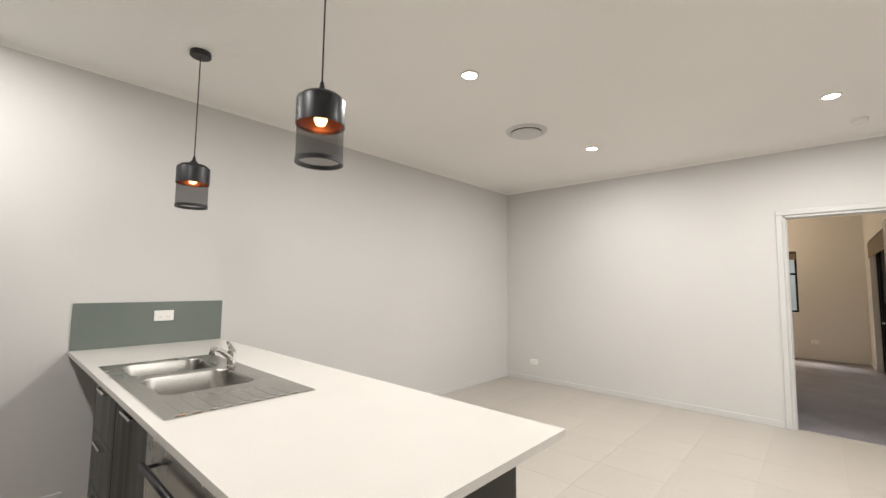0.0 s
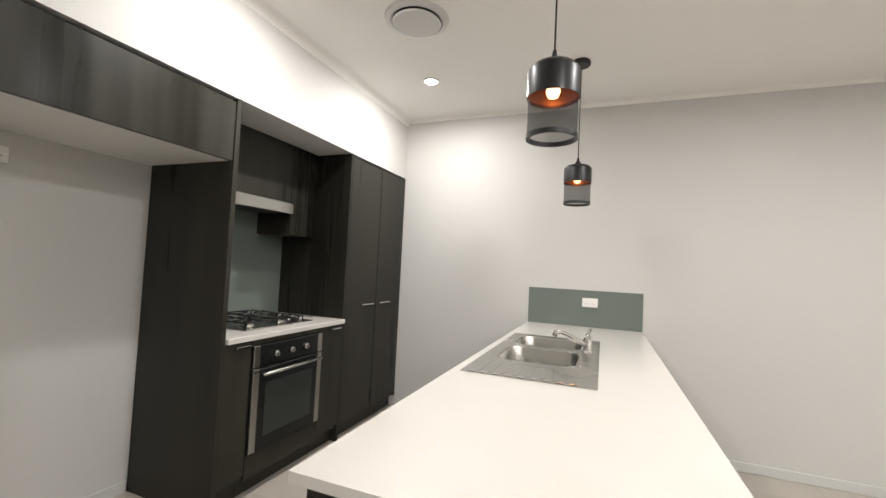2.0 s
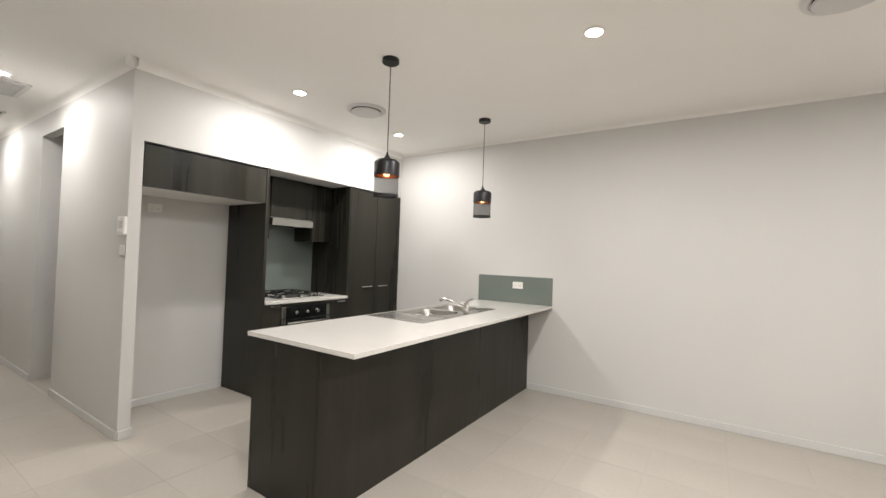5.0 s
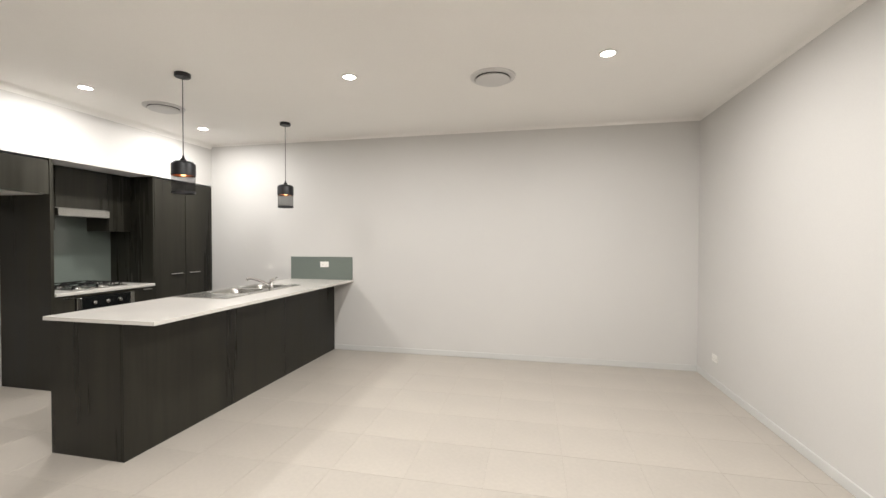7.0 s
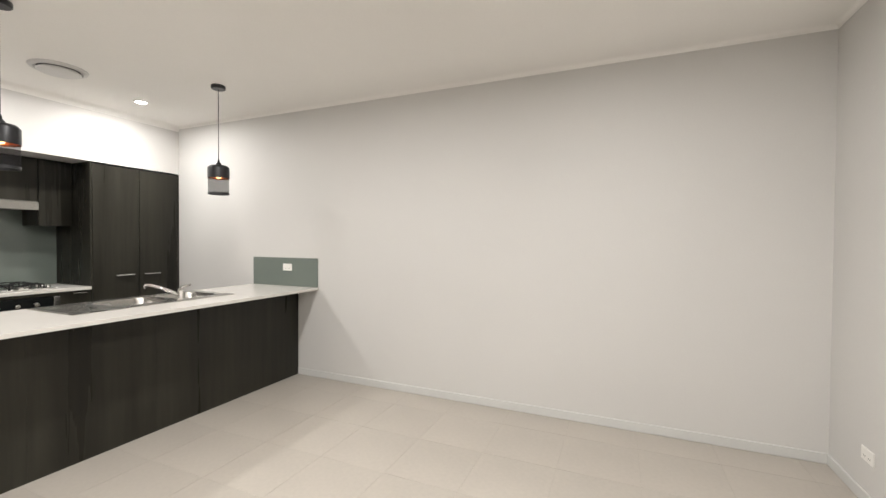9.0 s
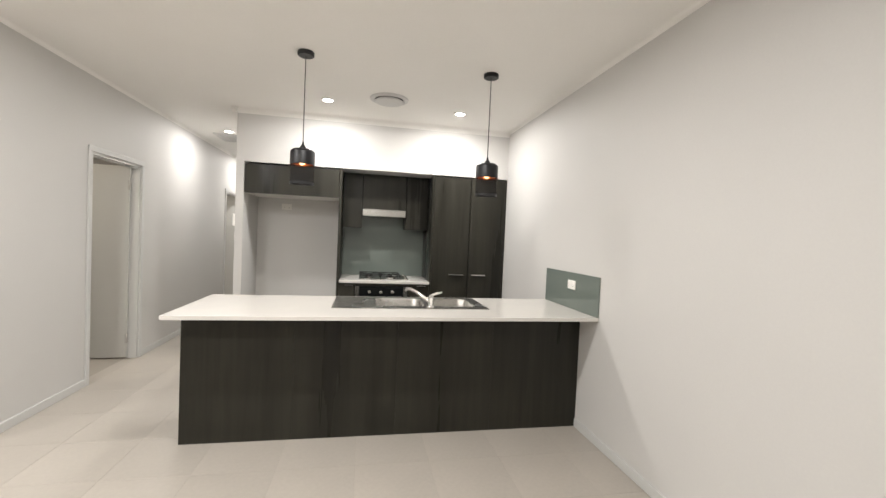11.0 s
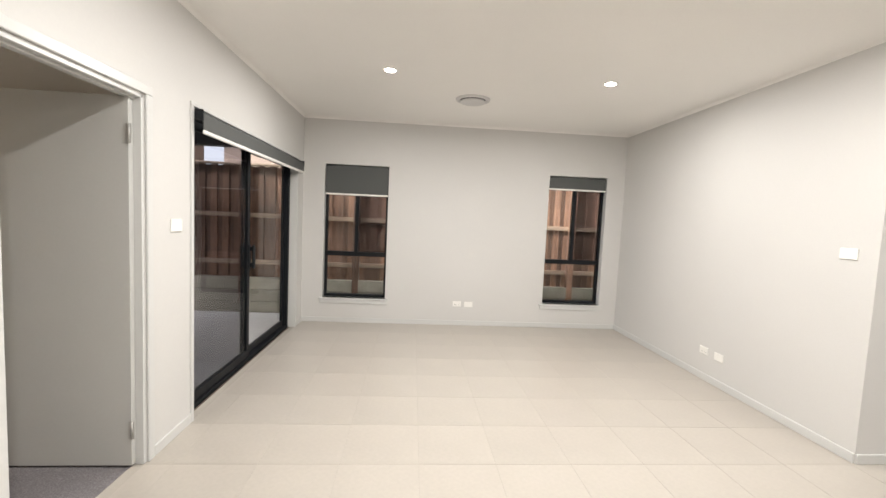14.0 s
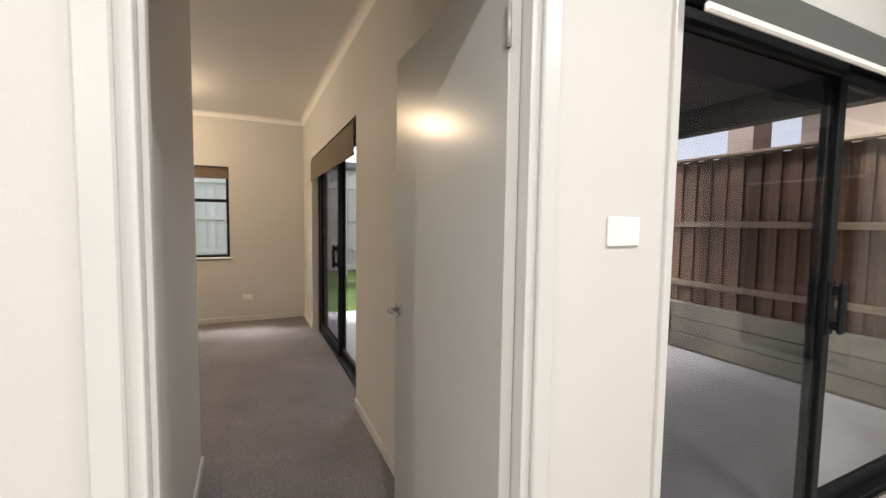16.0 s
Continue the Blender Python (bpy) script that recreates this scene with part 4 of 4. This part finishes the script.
# the cavity's shade is put into the near-black colour of these boards
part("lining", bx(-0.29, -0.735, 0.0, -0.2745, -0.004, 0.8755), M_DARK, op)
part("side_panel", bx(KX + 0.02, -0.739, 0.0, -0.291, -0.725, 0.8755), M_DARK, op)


def rounded(x0, x1, y0, y1, r, z, n=6):
    out = []
    for cx, cy, a in ((x1 - r, y1 - r, 0), (x0 + r, y1 - r, 90), (x0 + r, y0 + r, 180), (x1 - r, y0 + r, 270)):
        for k in range(n + 1):
            t = radians(a + 90 * k / n)
            out.append((cx + r * math.cos(t), cy + r * math.sin(t), z))
    return out


def loft(rings, close=True):
    bm = bmesh.new()
    vs = [[bm.verts.new(p) for p in r] for r in rings]
    n = len(vs[0])
    for a, b in zip(vs, vs[1:]):
        for i in range(n):
            bm.faces.new((a[i], a[(i + 1) % n], b[(i + 1) % n], b[i]))
    if close:
        bm.faces.new(vs[-1])
    bmesh.ops.remove_doubles(bm, verts=bm.verts[:], dist=1e-5)
    bmesh.ops.recalc_face_normals(bm, faces=bm.faces[:])
    return bm


sk = thing("kitchen_sink", (-0.57, -1.3, 0.9), "stainless steel double-bowl sink with drainer set in the bench", "sink")
bowls = [(-0.765, -0.395, -1.575, -1.195, 0.17), (-0.765, -0.395, -1.135, -0.795, 0.15)]
ZT = 0.9045
bm = bmesh.new()
ys = [SY0, -1.595, -1.165, -0.775, SY1]
for a, b in ((ys[0], ys[1]), (ys[3], ys[4])):
    add_box(bm, SX0, a, 0.9004, SX1, b, ZT)
add_box(bm, SX0, ys[1], 0.9004, -0.785, ys[3], ZT), add_box(bm, -0.375, ys[1], 0.9004, SX1, ys[3], ZT)
part("deck", bm, M_STEEL, sk)
for (a, b, c, d, dep), (c0, d0) in zip(bowls, ((ys[1], ys[2]), (ys[2], ys[3]))):
    rings = [rounded(-0.785, -0.375, c0, d0, 1e-4, ZT), rounded(a, b, c, d, 0.07, ZT), rounded(a + 0.004, b - 0.004, c + 0.004, d - 0.004, 0.07, ZT - 0.008),
             rounded(a + 0.012, b - 0.012, c + 0.012, d - 0.012, 0.07, ZT - dep + 0.03), rounded(a + 0.04, b - 0.04, c + 0.04, d - 0.04, 0.06, ZT - dep)]
    bo = part("bowl", loft(rings), M_STEEL, sk, "", True)
    part("waste", lathe([(0.0, ZT - dep + 0.002), (0.03, ZT - dep + 0.003), (0.042, ZT - dep + 0.001)], 24, ((a + b) / 2, (c + d) / 2, 0)), M_CHROME, bo, "", True)
for i in range(8):
    x = -0.775 + i * 0.052
    part("drainer_rib", bx(x, SY0 + 0.035, ZT, x + 0.018, -1.64, ZT + 0.0008, 0.0004), M_STEEL, sk)
for i in range(9):
    x = -0.80 + i * 0.05
    part("rim_bead", bx(x, SY0 + 0.006, ZT, x + 0.03, SY0 + 0.015, ZT + 0.0035, 0.0015), M_CHROME, sk)

tap = thing("mixer_tap", (-0.36, -1.165, 0.905), "chrome single-lever kitchen mixer tap with swivel spout", "tap")
part("base", lathe([(0.0, ZT), (0.027, ZT), (0.026, ZT + 0.006), (0.021, ZT + 0.012), (0.020, ZT + 0.055), (0.022, ZT + 0.060), (0.020, ZT + 0.082), (0.008, ZT + 0.094), (0.0, ZT + 0.095)], 24, (-0.36, -1.165, 0)), M_CHROME, tap, "", True)
part("spout", tube([(-0.362, -1.17, ZT + 0.035), (-0.395, -1.205, ZT + 0.062), (-0.445, -1.26, ZT + 0.098), (-0.485, -1.305, ZT + 0.118), (-0.508, -1.33, ZT + 0.119), (-0.515, -1.337, ZT + 0.098)], [0.014, 0.013, 0.012, 0.012, 0.013, 0.013], 14), M_CHROME, tap, "", True)
part("lever", tube([(-0.36, -1.16, ZT + 0.088), (-0.357, -1.13, ZT + 0.102), (-0.35, -1.085, ZT + 0.112)], [0.013, 0.010, 0.008], 12), M_CHROME, tap, "", True)

# ---- outdoors ----
structure("ground", bx(-400, -400, -0.5, 400, 400, -0.16), M_GRASS, "green lawn spreading around the house", "lawn")
structure("patio", bx(XE + 0.1, -7.85, -0.3, 9.6, -4.25, -0.05), M_CONC, "plain grey concrete patio slab", "patio")
structure("soil_strip", bx(-3.5, -8.19, -0.3, 9.6, -7.855, -0.13), M_SOIL, "bare brown soil strip below the retaining wall", "soil")
structure("soil_strip", bx(-3.5, -7.85, -0.3, XE + 0.09, YS - 0.2, -0.125), M_SOIL, "bare soil strip beside the house wall", "soil")
structure("exterior_slab", bx(-6.7, YS - 0.2, -0.5, XE + 0.1, 0.2, -0.201), M_CONC, "concrete slab below the house", "slab")
structure("patio_ceiling", bx(XE + 0.1, -7.85, 2.58, 6.9, -4.25, 2.68), M_SOFFIT, "dark flat patio ceiling", "ceiling")
structure("patio_beam", bx(XE + 0.1, -7.80, 2.33, 6.9, -7.62, 2.579), M_SOFFIT, "dark beam at the patio roof's edge", "beam")
structure("patio_beam", bx(6.72, -7.62, 2.33, 6.9, -4.25, 2.579), M_SOFFIT, "dark side beam of the patio roof", "beam")
structure("patio_post", bx(6.74, -7.78, -0.05, 6.88, -7.64, 2.33, 0.004), M_SOFFIT, "dark square patio post", "post")


def paling_mesh(h, mat):
    return mesh_of("paling", bx(-0.05, -0.008, 0, 0.05, 0.008, h, 0.002), mat)


def fence(name, start, turn, length, label, mat, rail_mat):
    """Paling fence built along +x, its rails and posts on the -y side turned to the house."""
    t = thing(name, (0, 0, 0), label, "fence")
    two = [paling_mesh(1.83, mat), paling_mesh(1.845, mat)]
    n = int(length / 0.088)
    for i in range(n):
        p = new("paling", two[i % 2])
        p.parent = t
        p.matrix_local = pose(i * 0.088, 0.019 * (i % 2) - 0.03, 0.305, 0, 0, random.uniform(-0.8, 0.8))
    for z in (0.65, 1.38):
        part("rail", bx(0, 0.0, z - 0.035, length, 0.036, z + 0.035, 0.003), rail_mat, t)
    part("capping", bx(-0.05, -0.05, 2.145, length, 0.075, 2.175, 0.003), rail_mat, t)
    k = 0.95
    while k < length:
        part("post", bx(k - 0.05, 0.037, 0.0, k + 0.05, 0.12, 2.142, 0.004), mat, t)
        k += 1.74
    t.matrix_world = pose(*start, 0, 0, turn)
    return t


fence("fence", (-4.5, -8.32, 0.0), 0, 18.0, "weathered brown timber paling fence on a concrete retaining wall", M_PALING, M_RAIL)
fence("fence", (13.5, -8.2, 0.0), 90, 10.0, "pale grey paling fence across the lawn", M_PALE, M_PALE)

rw = thing("retaining_wall", (4, -8.25, -0.16), "grey-tan concrete sleeper retaining wall below the fence", "retaining wall")
for i in range(9):
    for k in range(3):
        x = -5.33 + i * 2.4
        part("sleeper", bx(x + 0.004, -8.29, -0.16 + k * 0.193 + 0.003, x + 2.396, -8.205 + random.uniform(-0.004, 0.004), -0.16 + (k + 1) * 0.193 - 0.003, 0.008), M_SLEEPER, rw)
    part("upright", bx(x - 0.03, -8.200, -0.16, x + 0.03, -8.18, 0.42, 0.004), M_STEEL, rw, "galvanised steel upright")

nb = thing("neighbour_house", (3, -13, -0.16), "tan rendered neighbouring house beyond the fence", "house")
part("wall", bx(-6, -18, -0.16, 7.1, -12.0, 3.6), M_RENDER, nb)
part("wall", bx(7.85, -12.6, -0.16, 8.31, -12.0, 4.2), M_RENDER, nb)
part("roof", loft([[(-6.5, -18.5, 3.6), (7.5, -18.5, 3.6), (7.5, -11.5, 3.6), (-6.5, -11.5, 3.6)], [(-6.5, -18.5, 3.75), (7.5, -18.5, 3.75), (7.5, -11.5, 3.75), (-6.5, -11.5, 3.75)], [(-3, -15.1, 5.4), (4, -15.1, 5.4), (4, -14.9, 5.4), (-3, -14.9, 5.4)]]), M_ROOF, nb)
nb = thing("neighbour_house", (16, 0, -0.16), "pale neighbouring house beside the lawn", "house")
part("wall", bx(16, -7, -0.16, 24, 8, 2.9), material("pale_render", (0.6, 0.6, 0.6), 0.85, grain=(80, 0.05), bump=0.3), nb)
part("roof", bx(15.5, -7.5, 2.9, 24.5, 8.5, 3.1, 0.02), M_ROOF, nb)

# ---- floor tiles ----
P, GAP = 0.464, 0.0018
X0T, Y0T = 2.90, -3.07
floor_ob = bpy.data.objects["floor"]
shared = {}


def tile(x0, x1, y0, y1):
    w, h = round(x1 - x0, 3), round(y1 - y0, 3)
    if w < 0.012 or h < 0.012:
        return
    if (w, h) not in shared:
        shared[(w, h)] = mesh_of("tile", bx(-w / 2, -h / 2, -0.008, w / 2, h / 2, 0, 0.0004), M_TILE)
    ob = new("tile", shared[(w, h)])
    ob.parent = floor_ob
    ob.location = ((x0 + x1) / 2, (y0 + y1) / 2, 0.0002 * random.random())


def tile_area(ax, bx_, ay, by):
    i = math.floor((ax - X0T) / P)
    while X0T + i * P < bx_:
        j = math.floor((ay - Y0T) / P)
        while Y0T + j * P < by:
            x0, y0 = X0T + i * P, Y0T + j * P
            tile(max(ax, x0 + GAP / 2), min(bx_, x0 + P - GAP / 2), max(ay, y0 + GAP / 2), min(by, y0 + P - GAP / 2))
            j += 1
        i += 1


tile_area(XD, XE, YS, YH)
tile_area(XF, XE, YH, 0)
tile_area(-2.72, XF, -2.955, 0)
tile_area(-6.6, XF, YH, YK)
tile_area(HD1[0], HD1[1], YH - 0.1, YH)
